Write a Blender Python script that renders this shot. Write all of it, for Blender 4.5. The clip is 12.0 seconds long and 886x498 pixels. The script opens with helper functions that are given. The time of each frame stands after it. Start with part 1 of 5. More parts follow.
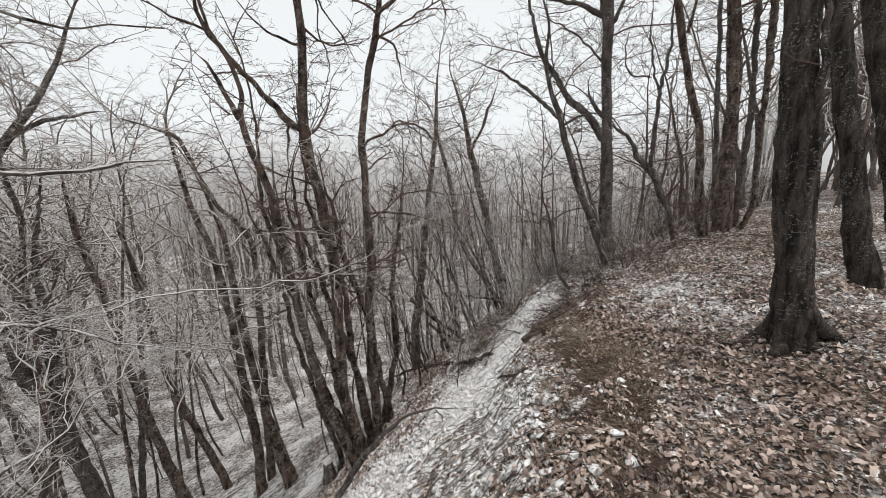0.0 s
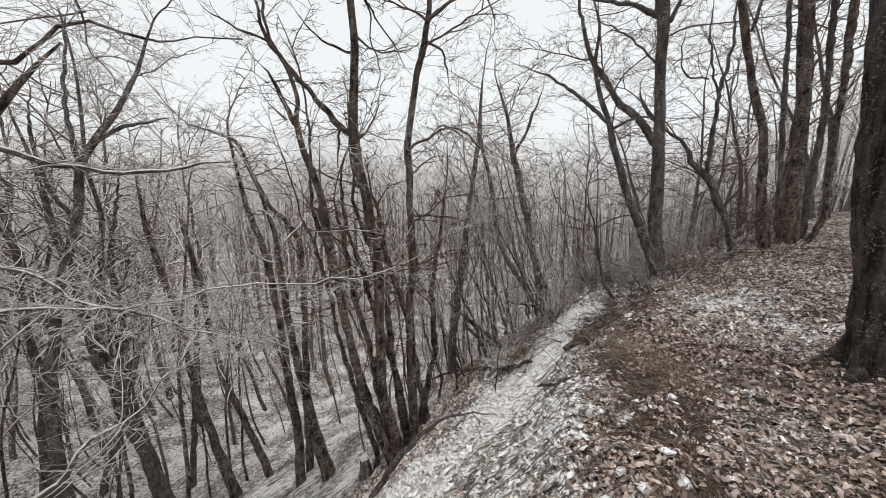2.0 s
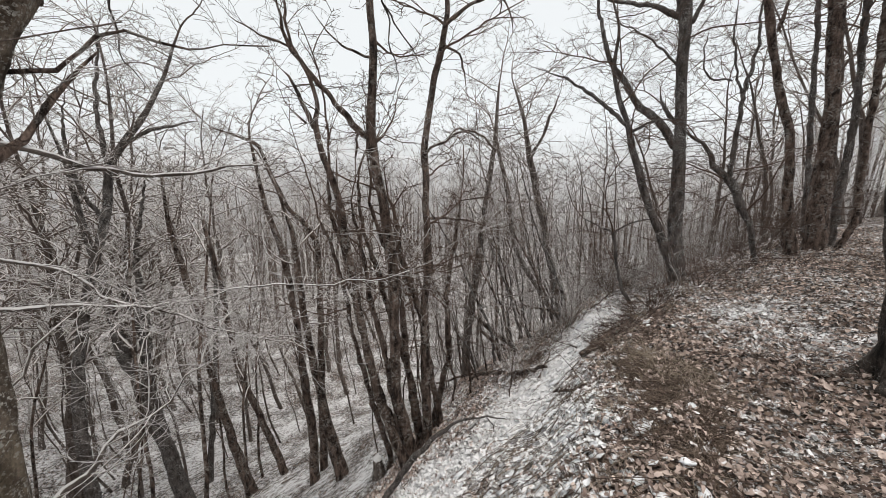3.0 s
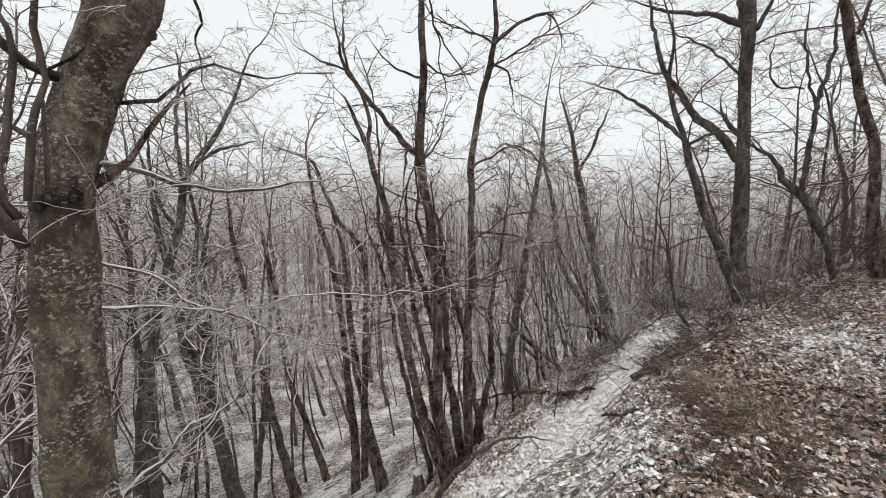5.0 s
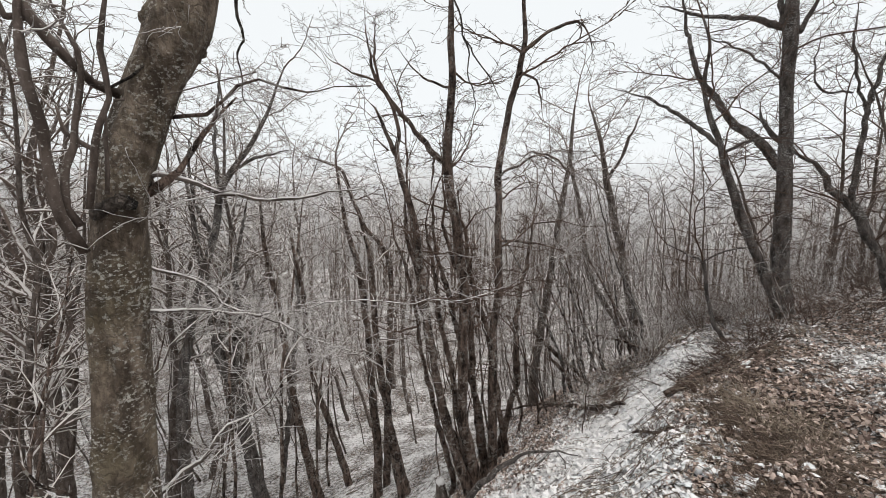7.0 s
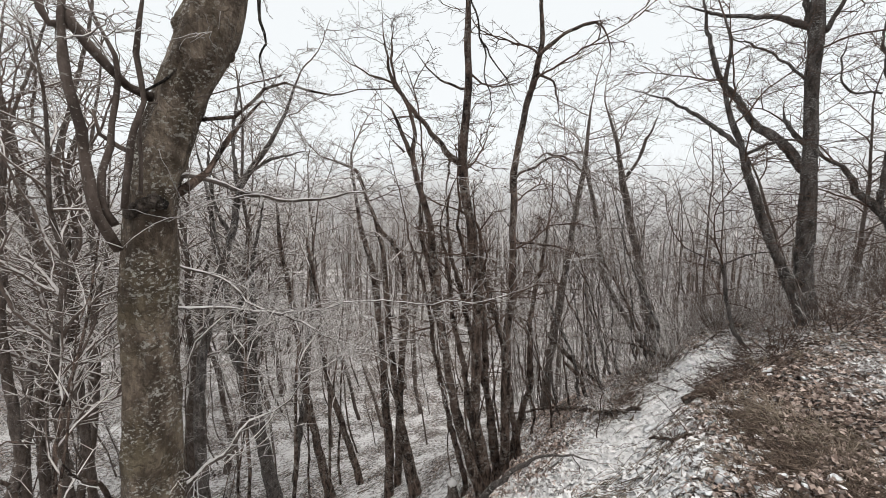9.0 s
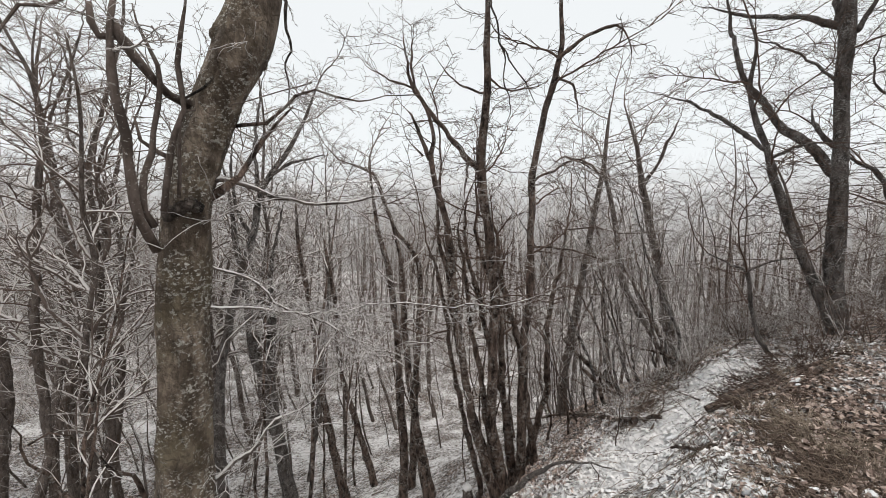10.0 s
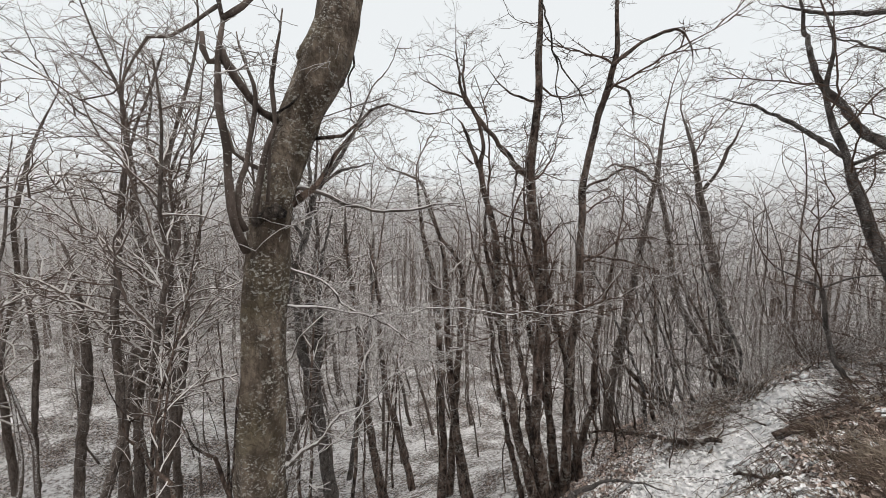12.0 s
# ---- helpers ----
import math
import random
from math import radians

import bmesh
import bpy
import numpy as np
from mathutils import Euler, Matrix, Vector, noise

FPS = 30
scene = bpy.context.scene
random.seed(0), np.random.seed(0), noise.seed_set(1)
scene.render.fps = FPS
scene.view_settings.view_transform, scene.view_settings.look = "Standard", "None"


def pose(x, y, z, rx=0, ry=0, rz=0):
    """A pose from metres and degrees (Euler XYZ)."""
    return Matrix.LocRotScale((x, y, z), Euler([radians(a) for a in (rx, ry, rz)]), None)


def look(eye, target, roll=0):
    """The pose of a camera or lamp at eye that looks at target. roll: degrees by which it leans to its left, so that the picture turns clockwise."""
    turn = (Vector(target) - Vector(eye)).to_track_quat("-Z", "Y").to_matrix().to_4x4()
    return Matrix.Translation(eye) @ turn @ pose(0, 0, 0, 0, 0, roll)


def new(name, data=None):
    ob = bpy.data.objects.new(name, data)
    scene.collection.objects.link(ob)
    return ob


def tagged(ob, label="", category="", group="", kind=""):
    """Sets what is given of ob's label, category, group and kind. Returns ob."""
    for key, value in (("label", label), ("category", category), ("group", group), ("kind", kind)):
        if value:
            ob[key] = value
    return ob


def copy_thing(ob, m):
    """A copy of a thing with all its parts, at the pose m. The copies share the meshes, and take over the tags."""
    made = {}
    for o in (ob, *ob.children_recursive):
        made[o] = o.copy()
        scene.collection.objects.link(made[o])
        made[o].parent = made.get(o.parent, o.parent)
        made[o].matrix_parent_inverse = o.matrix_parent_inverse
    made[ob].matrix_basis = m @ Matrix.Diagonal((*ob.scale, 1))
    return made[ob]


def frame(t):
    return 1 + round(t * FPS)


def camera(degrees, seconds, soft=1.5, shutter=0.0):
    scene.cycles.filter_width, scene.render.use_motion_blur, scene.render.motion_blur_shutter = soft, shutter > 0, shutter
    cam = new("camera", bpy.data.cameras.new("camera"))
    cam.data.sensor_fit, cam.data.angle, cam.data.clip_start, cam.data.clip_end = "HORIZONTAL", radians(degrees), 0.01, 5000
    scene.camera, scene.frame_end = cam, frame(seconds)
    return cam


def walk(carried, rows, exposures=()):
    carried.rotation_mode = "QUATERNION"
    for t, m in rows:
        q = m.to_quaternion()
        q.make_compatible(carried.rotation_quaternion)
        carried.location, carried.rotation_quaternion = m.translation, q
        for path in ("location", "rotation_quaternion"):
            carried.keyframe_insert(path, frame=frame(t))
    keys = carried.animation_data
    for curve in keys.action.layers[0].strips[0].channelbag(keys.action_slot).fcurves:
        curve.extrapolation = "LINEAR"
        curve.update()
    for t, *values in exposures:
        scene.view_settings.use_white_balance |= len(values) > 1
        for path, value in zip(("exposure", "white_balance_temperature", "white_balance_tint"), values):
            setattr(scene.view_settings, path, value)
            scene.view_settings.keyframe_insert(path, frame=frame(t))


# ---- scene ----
cam = camera(99.2, 12.0, soft=0.65)
PATH = [
    (0.0, 0.112, 0.045, 1.592, 77.21, 0.40, -15.66),
    (0.5, 0.091, 0.053, 1.587, 77.46, 0.32, -14.14),
    (1.0, 0.081, 0.047, 1.591, 77.68, 0.14, -12.29),
    (1.5, 0.067, 0.043, 1.588, 77.97, 0.09, -11.18),
    (2.0, 0.051, 0.043, 1.583, 77.91, -0.03, -9.78),
    (2.5, 0.051, 0.037, 1.581, 77.90, 0.00, -8.54),
    (3.0, 0.036, 0.038, 1.588, 78.28, -0.19, -7.52),
    (5.0, -0.001, 0.006, 1.592, 80.42, -0.06, -1.02),
    (5.5, -0.000, 0.000, 1.600, 81.00, 0.00, -0.00),
    (6.0, -0.010, 0.001, 1.600, 81.01, -0.22, 0.59),
    (6.5, -0.022, 0.003, 1.598, 81.36, -0.14, 1.39),
    (7.0, -0.040, 0.002, 1.602, 81.52, -0.21, 2.59),
    (9.0, -0.079, -0.009, 1.605, 81.67, -0.52, 4.41),
    (9.5, -0.100, -0.016, 1.604, 81.99, -0.50, 5.37),
    (10.0, -0.124, -0.030, 1.608, 82.14, -0.66, 6.58),
    (10.5, -0.159, -0.047, 1.608, 82.03, -0.66, 8.83),
    (11.0, -0.195, -0.069, 1.610, 82.48, -0.80, 10.34),
    (11.5, -0.210, -0.089, 1.615, 83.04, -0.81, 10.87),
    (12.0, -0.230, -0.097, 1.615, 83.04, -1.16, 12.53),
]
walk(cam, [(t, pose(x, y, z, rx, ry, rz)) for t, x, y, z, rx, ry, rz in PATH],
     exposures=[(0.0, -0.03), (2.5, -0.03), (6.0, 0.0), (9.0, 0.03), (9.7, 0.02), (10.4, -0.08), (12.0, -0.08)])

# ---- overcast winter light ----
world = bpy.data.worlds.new("overcast")
scene.world = world
world.use_nodes = True
wn, wl = world.node_tree.nodes, world.node_tree.links
sky = wn.new("ShaderNodeTexSky")
sky.sky_type, sky.sun_disc = "NISHITA", False
sky.sun_elevation, sky.sun_rotation = radians(76), radians(124)
grey = wn.new("ShaderNodeHueSaturation")
grey.inputs["Saturation"].default_value = 0.12
cloud = wn.new("ShaderNodeMix")
cloud.data_type = "RGBA"
cloud.inputs[0].default_value = 0.9
cloud.inputs[7].default_value = (8.35, 8.65, 8.82, 1)
wl.new(sky.outputs[0], grey.inputs["Color"])
wl.new(grey.outputs[0], cloud.inputs[6])
wl.new(cloud.outputs[2], wn["Background"].inputs[0])
wn["Background"].inputs[1].default_value = 0.114
sun = new("sun", bpy.data.lights.new("sun", "SUN"))
sun.data.energy, sun.data.angle, sun.data.color = 2.0, radians(60), (1, 0.92, 0.85)
sun.matrix_world = look((6, -4, 30), (0, 0, 0))

# ---- materials ----


def material(name, rough=0.85):
    m = bpy.data.materials.new(name)
    m.use_nodes = True
    n = m.node_tree.nodes
    n["Principled BSDF"].inputs["Roughness"].default_value = rough
    n["Principled BSDF"].inputs["Specular IOR Level"].default_value = 0.25
    return m, n, m.node_tree.links, n["Principled BSDF"]


def tex_noise(n, l, coord, scale, detail=4, stretch=(1, 1, 1), rough=0.55):
    mp = n.new("ShaderNodeMapping")
    mp.inputs["Scale"].default_value = stretch
    l.new(coord, mp.inputs[0])
    t = n.new("ShaderNodeTexNoise")
    t.inputs["Scale"].default_value, t.inputs["Detail"].default_value = scale, detail
    t.inputs["Roughness"].default_value = rough
    l.new(mp.outputs[0], t.inputs["Vector"])
    return t.outputs["Fac"]


def ramp(n, l, fac, a, b, ca=(0, 0, 0, 1), cb=(1, 1, 1, 1)):
    r = n.new("ShaderNodeValToRGB")
    r.color_ramp.elements[0].position, r.color_ramp.elements[1].position = a, b
    r.color_ramp.elements[0].color, r.color_ramp.elements[1].color = ca, cb
    l.new(fac, r.inputs[0])
    return r.outputs[0]


def blend(n, l, fac, a, b):
    x = n.new("ShaderNodeMix")
    x.data_type = "RGBA"
    for v, k in ((fac, 0), (a, 6), (b, 7)):
        if isinstance(v, (tuple, float, int)):
            x.inputs[k].default_value = v
        else:
            l.new(v, x.inputs[k])
    return x.outputs[2]


def sums(n, l, op, a, b):
    x = n.new("ShaderNodeMath")
    x.operation = op
    for i, v in enumerate((a, b)):
        if isinstance(v, (float, int)):
            x.inputs[i].default_value = v
        else:
            l.new(v, x.inputs[i])
    return x.outputs[0]


def bump(n, l, bsdf, height, strength, distance):
    b = n.new("ShaderNodeBump")
    b.inputs["Strength"].default_value, b.inputs["Distance"].default_value = strength, distance
    l.new(height, b.inputs["Height"])
    l.new(b.outputs[0], bsdf.inputs["Normal"])


def rime(n, l, coord, low, high, scale):
    """Frost that has settled on faces turned to the sky, broken by noise."""
    g = n.new("ShaderNodeNewGeometry")
    xyz = n.new("ShaderNodeSeparateXYZ")
    l.new(g.outputs["Normal"], xyz.inputs[0])
    k = sums(n, l, "ADD", xyz.outputs[2], sums(n, l, "MULTIPLY", tex_noise(n, l, coord, scale, 3), 1.1))
    return ramp(n, l, k, low, high)


def bark(name, dark, pale, lichen, lichen_at, furrow, frost=(1.25, 1.65), moss=None, cracked=0.45, plate=26, fleck=75, mottle=0.0, grain=0.38, ice=(0.54, 0.525, 0.515)):
    m, n, l, b = material(name, 0.9)
    co = n.new("ShaderNodeTexCoord").outputs["Object"]
    coarse = tex_noise(n, l, co, 13, 7, (1, 1, grain), 0.7)
    fine = tex_noise(n, l, co, 60, 4, (1, 1, 0.4), 0.6)
    big = tex_noise(n, l, co, 1.6, 3)
    col = blend(n, l, ramp(n, l, coarse, 0.4, 0.6), (*dark, 1), (*pale, 1))
    col = blend(n, l, sums(n, l, "MULTIPLY", ramp(n, l, big, 0.4, 0.65), 0.5), col, (dark[0] * 1.3, dark[1] * 1.1, dark[2] * 0.9, 1))
    if moss:
        col = blend(n, l, sums(n, l, "MULTIPLY", ramp(n, l, tex_noise(n, l, co, 3.3, 4), 0.5, 0.66), 0.7), col, (*moss, 1))
    if mottle:
        dim = ramp(n, l, tex_noise(n, l, co, 15, 6, (1, 1, 0.75), 0.66), 0.45, 0.55)
        col = blend(n, l, sums(n, l, "MULTIPLY", dim, mottle), col, (dark[0] * 0.7, dark[1] * 0.65, dark[2] * 0.6, 1))
    plates = n.new("ShaderNodeTexVoronoi")
    plates.feature = "DISTANCE_TO_EDGE"
    plates.inputs["Scale"].default_value = plate
    mp = n.new("ShaderNodeMapping")
    mp.inputs["Scale"].default_value = (1, 1, 0.45)
    l.new(co, mp.inputs[0])
    warp = n.new("ShaderNodeVectorMath")
    warp.operation = "ADD"
    l.new(mp.outputs[0], warp.inputs[0])
    push = n.new("ShaderNodeVectorMath")
    push.operation = "SCALE"
    push.inputs["Scale"].default_value = 0.09
    wob = n.new("ShaderNodeTexNoise")
    wob.inputs["Scale"].default_value, wob.inputs["Detail"].default_value = 18, 4
    l.new(co, wob.inputs["Vector"])
    l.new(wob.outputs["Color"], push.inputs[0])
    l.new(push.outputs[0], warp.inputs[1])
    l.new(warp.outputs[0], plates.inputs["Vector"])
    crack = ramp(n, l, plates.outputs["Distance"], 0.02, 0.16)
    col = blend(n, l, sums(n, l, "MULTIPLY", sums(n, l, "SUBTRACT", 1.0, crack), cracked), col, (dark[0] * 0.5, dark[1] * 0.5, dark[2] * 0.5, 1))
    spots = ramp(n, l, tex_noise(n, l, co, fleck, 4, (1, 1, 1.5), 0.6), lichen_at, lichen_at + 0.04)
    blots = ramp(n, l, tex_noise(n, l, co, 62 if mottle else 24, 6, (1, 1, 1.3), 0.72), lichen_at + 0.03, lichen_at + 0.06)
    where = ramp(n, l, tex_noise(n, l, co, 4.5, 3), 0.42, 0.62)
    col = blend(n, l, sums(n, l, "MULTIPLY", sums(n, l, "MAXIMUM", spots, blots), where), col, (*lichen, 1))
    if mottle:
        crust = tex_noise(n, l, co, 33, 6, (1, 1, 1.2), 0.68)
        crust = sums(n, l, "MULTIPLY", ramp(n, l, crust, 0.59, 0.62), ramp(n, l, tex_noise(n, l, co, 2.7, 2), 0.42, 0.52))
        col = blend(n, l, sums(n, l, "MULTIPLY", crust, 0.75), col, (lichen[0] * 0.75, lichen[1] * 0.75, lichen[2] * 0.74, 1))
    col = blend(n, l, rime(n, l, co, frost[0], frost[1], 30), col, (*ice, 1))
    l.new(col, b.inputs["Base Color"])
    h = sums(n, l, "ADD", sums(n, l, "ADD", coarse, sums(n, l, "MULTIPLY", crack, cracked)), sums(n, l, "MULTIPLY", fine, 0.35))
    bump(n, l, b, h, 0.9, furrow)
    return m


BARK = bark("bark", (0.02, 0.0132, 0.0106), (0.25, 0.18, 0.146), (0.29, 0.265, 0.24), 0.53, 0.045, (1.15, 1.55), fleck=17, cracked=0.35)
# Greyer than plain bark: rime, plus some mist put into the tone.
GREY = bark("grey_rime_haze_bark", (0.046, 0.04, 0.037), (0.2, 0.175, 0.162), (0.36, 0.35, 0.335), 0.55, 0.03, (1.0, 1.5), fleck=44)
SHOOT = bark("smooth_shoot_bark", (0.055, 0.042, 0.035), (0.155, 0.123, 0.106), (0.32, 0.305, 0.28), 0.61, 0.008, (1.2, 1.7), cracked=0.15, fleck=60)
RIMED = bark("rimed_bark", (0.06, 0.049, 0.042), (0.2, 0.168, 0.148), (0.4, 0.39, 0.37), 0.58, 0.01, (0.72, 1.15), cracked=0.1, ice=(0.66, 0.645, 0.63))
# Palest bark, for trees further off: rime, with haze put into the colour.
MIST = bark("pale_rime_haze_bark", (0.064, 0.051, 0.044), (0.2, 0.165, 0.145), (0.34, 0.33, 0.32), 0.6, 0.02, (0.95, 1.55), cracked=0.3)
OAK = bark("oak_bark", (0.0135, 0.0108, 0.0092), (0.135, 0.11, 0.094), (0.3, 0.285, 0.265), 0.575, 0.06, cracked=0.3, plate=34, fleck=40, grain=0.24)
MOSSY = bark("lichen_bark", (0.066, 0.051, 0.039), (0.265, 0.212, 0.166), (0.5, 0.48, 0.435), 0.56, 0.035, moss=(0.15, 0.122, 0.078), cracked=0.15, fleck=55, mottle=0.6)


def twig_material(name, brown, frost, low, high):
    m, n, l, b = material(name, 0.85)
    co = n.new("ShaderNodeTexCoord").outputs["Object"]
    col = blend(n, l, tex_noise(n, l, co, 14, 3), (*brown, 1), (brown[0] * 0.5, brown[1] * 0.5, brown[2] * 0.5, 1))
    col = blend(n, l, rime(n, l, co, low, high, 9), col, (*frost, 1))
    l.new(col, b.inputs["Base Color"])
    return m


TWIG = twig_material("twig_bark", (0.138, 0.094, 0.074), (0.50, 0.48, 0.465), 1.0, 1.5)
FROSTED = twig_material("frosted_twig", (0.185, 0.142, 0.12), (0.56, 0.535, 0.515), 0.75, 1.35)
ROOTS = twig_material("root_bark", (0.11, 0.075, 0.058), (0.3, 0.28, 0.26), 1.35, 1.8)
# The two palest twig tones: frost, plus distance haze put into the colour.
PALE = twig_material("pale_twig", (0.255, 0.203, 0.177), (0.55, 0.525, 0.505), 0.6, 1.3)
HOAR_HAZE = twig_material("hoar_and_haze", (0.33, 0.29, 0.268), (0.6, 0.58, 0.565), 0.4, 1.2)


def ground_material():
    m, n, l, b = material("leaf_litter_and_snow", 0.9)
    g = n.new("ShaderNodeNewGeometry").outputs["Position"]
    a = n.new("ShaderNodeAttribute")
    a.attribute_name = "snow"
    leaf = n.new("ShaderNodeTexVoronoi")
    leaf.inputs["Scale"].default_value = 17
    l.new(g, leaf.inputs["Vector"])
    hue = n.new("ShaderNodeSeparateXYZ")
    l.new(leaf.outputs["Color"], hue.inputs[0])
    col = blend(n, l, hue.outputs[0], (0.12, 0.079, 0.059, 1), (0.36, 0.265, 0.207, 1))
    col = blend(n, l, ramp(n, l, leaf.outputs["Distance"], 0.25, 0.6), col, (0.024, 0.0165, 0.0125, 1))
    soil = tex_noise(n, l, g, 1.3, 5)
    col = blend(n, l, sums(n, l, "MULTIPLY", ramp(n, l, soil, 0.45, 0.7), 0.5), col, (0.07, 0.055, 0.045, 1))
    patch = tex_noise(n, l, g, 10, 8, rough=0.74)
    wide = tex_noise(n, l, g, 0.8, 3)
    k = sums(n, l, "ADD", sums(n, l, "ADD", patch, sums(n, l, "MULTIPLY", wide, 0.5)), a.outputs["Fac"])
    snow = ramp(n, l, k, 0.86, 1.08)
    fleck = ramp(n, l, tex_noise(n, l, g, 34, 4), 0.52, 0.62)
    snow = sums(n, l, "MAXIMUM", snow, sums(n, l, "MULTIPLY", fleck, ramp(n, l, k, 0.66, 0.92)))
    col = blend(n, l, snow, col, (0.79, 0.782, 0.78, 1))
    l.new(col, b.inputs["Base Color"])
    h = sums(n, l, "ADD", sums(n, l, "MULTIPLY", leaf.outputs["Distance"], -0.7), sums(n, l, "MULTIPLY", snow, 0.5))
    h = sums(n, l, "ADD", h, tex_noise(n, l, g, 40, 4))
    bump(n, l, b, h, 0.8, 0.03)
    return m


GROUND = ground_material()


def leaf_material(name, a, c, frost):
    m, n, l, b = material(name, 0.8)
    g = n.new("ShaderNodeNewGeometry")
    oi = n.new("ShaderNodeObjectInfo").outputs["Random"]
    r = sums(n, l, "FRACT", sums(n, l, "ADD", g.outputs["Random Per Island"], oi), 0)
    col = blend(n, l, r, (*a, 1), (*c, 1))
    pos = g.outputs["Position"]
    at = n.new("ShaderNodeAttribute")
    at.attribute_name = "snow"
    k = sums(n, l, "ADD", sums(n, l, "ADD", tex_noise(n, l, pos, 8.5, 6, rough=0.68), sums(n, l, "MULTIPLY", tex_noise(n, l, pos, 0.8, 3), 0.5)), at.outputs["Fac"])
    k = sums(n, l, "ADD", k, sums(n, l, "MULTIPLY", sums(n, l, "SUBTRACT", tex_noise(n, l, pos, 45, 3), 0.5), 0.35))
    col = blend(n, l, ramp(n, l, k, frost, frost + 0.07), col, (0.79, 0.782, 0.78, 1))
    l.new(col, b.inputs["Base Color"])
    bump(n, l, b, tex_noise(n, l, g.outputs["Position"], 120, 2), 0.3, 0.005)
    return m


LEAF = leaf_material("dry_leaf", (0.12, 0.08, 0.065), (0.59, 0.48, 0.418), 0.86)
STRAW = twig_material("straw", (0.2, 0.15, 0.116), (0.45, 0.4, 0.35), 1.25, 1.75)
SNOW, sn, sl, sb = material("snow", 0.7)
spos = sn.new("ShaderNodeNewGeometry").outputs["Position"]
sl.new(blend(sn, sl, tex_noise(sn, sl, spos, 25, 4), (0.70, 0.71, 0.72, 1), (0.84, 0.85, 0.86, 1)), sb.inputs["Base Color"])
bump(sn, sl, sb, tex_noise(sn, sl, spos, 90, 3), 0.5, 0.01)
GRASS = twig_material("dry_grass", (0.36, 0.295, 0.23), (0.55, 0.51, 0.46), 1.1, 1.7)

# ---- shape helpers ----


def part(name, geo, mat, parent, label=""):
    """Links vertices and faces as one mesh under a thing."""
    verts, faces = geo
    me = bpy.data.meshes.new(name)
    me.from_pydata(verts, [], faces)
    me.materials.append(mat)
    me.polygons.foreach_set("use_smooth", [True] * len(me.polygons))
    ob = new(name, me)
    if parent:
        ob.parent = parent
    return tagged(ob, label) if label else ob


def smooth(a, b, x):
    t = min(1, max(0, (x - a) / (b - a)))
    return t * t * (3 - 2 * t)


def lie(x, y):
    """Height of the ground: a flat wooded ridge, a steep bank, a valley and the far hillside."""
    d, s = -0.866 * x + 0.5 * y, 0.5 * x + 0.866 * y
    d += 0.3 * min(25, max(0, s - 7.6)) ** 1.3
    e = math.log1p(math.exp(min(40, (d - 0.25) * 3))) / 3
    z = -9.5 * (1 - math.exp(-1.3 * e / 9.5)) + (17 + 4 * noise.noise(Vector((x * 0.018, y * 0.018, 2)))) * smooth(45, 190, math.hypot(x, y)) * smooth(0, 12, d)
    z += 0.25 * smooth(0.5, 1.6, d) - 0.25 * smooth(-0.1, 0.35, d)
    cut = d + 0.42 * (max(3.9, min(7, s)) - 3.9)
    z -= 0.15 * (smooth(-0.1, 0.35, cut) - smooth(0.5, 1.6, cut)) * smooth(4, 5.5, s) * smooth(11, 8, s)
    z += 3 * (1 - math.exp(-max(0, -d - 2) * 0.04))
    return z - 0.08 * max(-4, min(12, s)) * smooth(-3, 0, d)


def ground_z(x, y):
    fade = 1 / (1 + (x * x + y * y) / 900)
    v = Vector((x, y, 0))
    return lie(x, y) + fade * (0.09 * noise.noise(v * 0.9) + 0.07 * noise.noise(v * 2.7) + 0.035 * noise.noise(v * 7))


def spline(pts, step):
    """Catmull-Rom through (x, y, z, r), with points about step apart."""
    p = [np.array(q, float) for q in pts]
    p = [2 * p[0] - p[1]] + p + [2 * p[-1] - p[-2]]
    rows = []
    for i in range(1, len(p) - 2):
        a, b, c, d = p[i - 1:i + 3]
        k = max(1, int(np.linalg.norm((c - b)[:3]) / step))
        for j in range(k):
            t = j / k
            rows.append(0.5 * (2 * b + (c - a) * t + (2 * a - 5 * b + 4 * c - d) * t * t + (3 * b - a - 3 * c + d) * t ** 3))
    rows.append(p[-2])
    rows = np.array(rows)
    rows[:, 3] = np.maximum(rows[:, 3], 0.0015)
    return rows


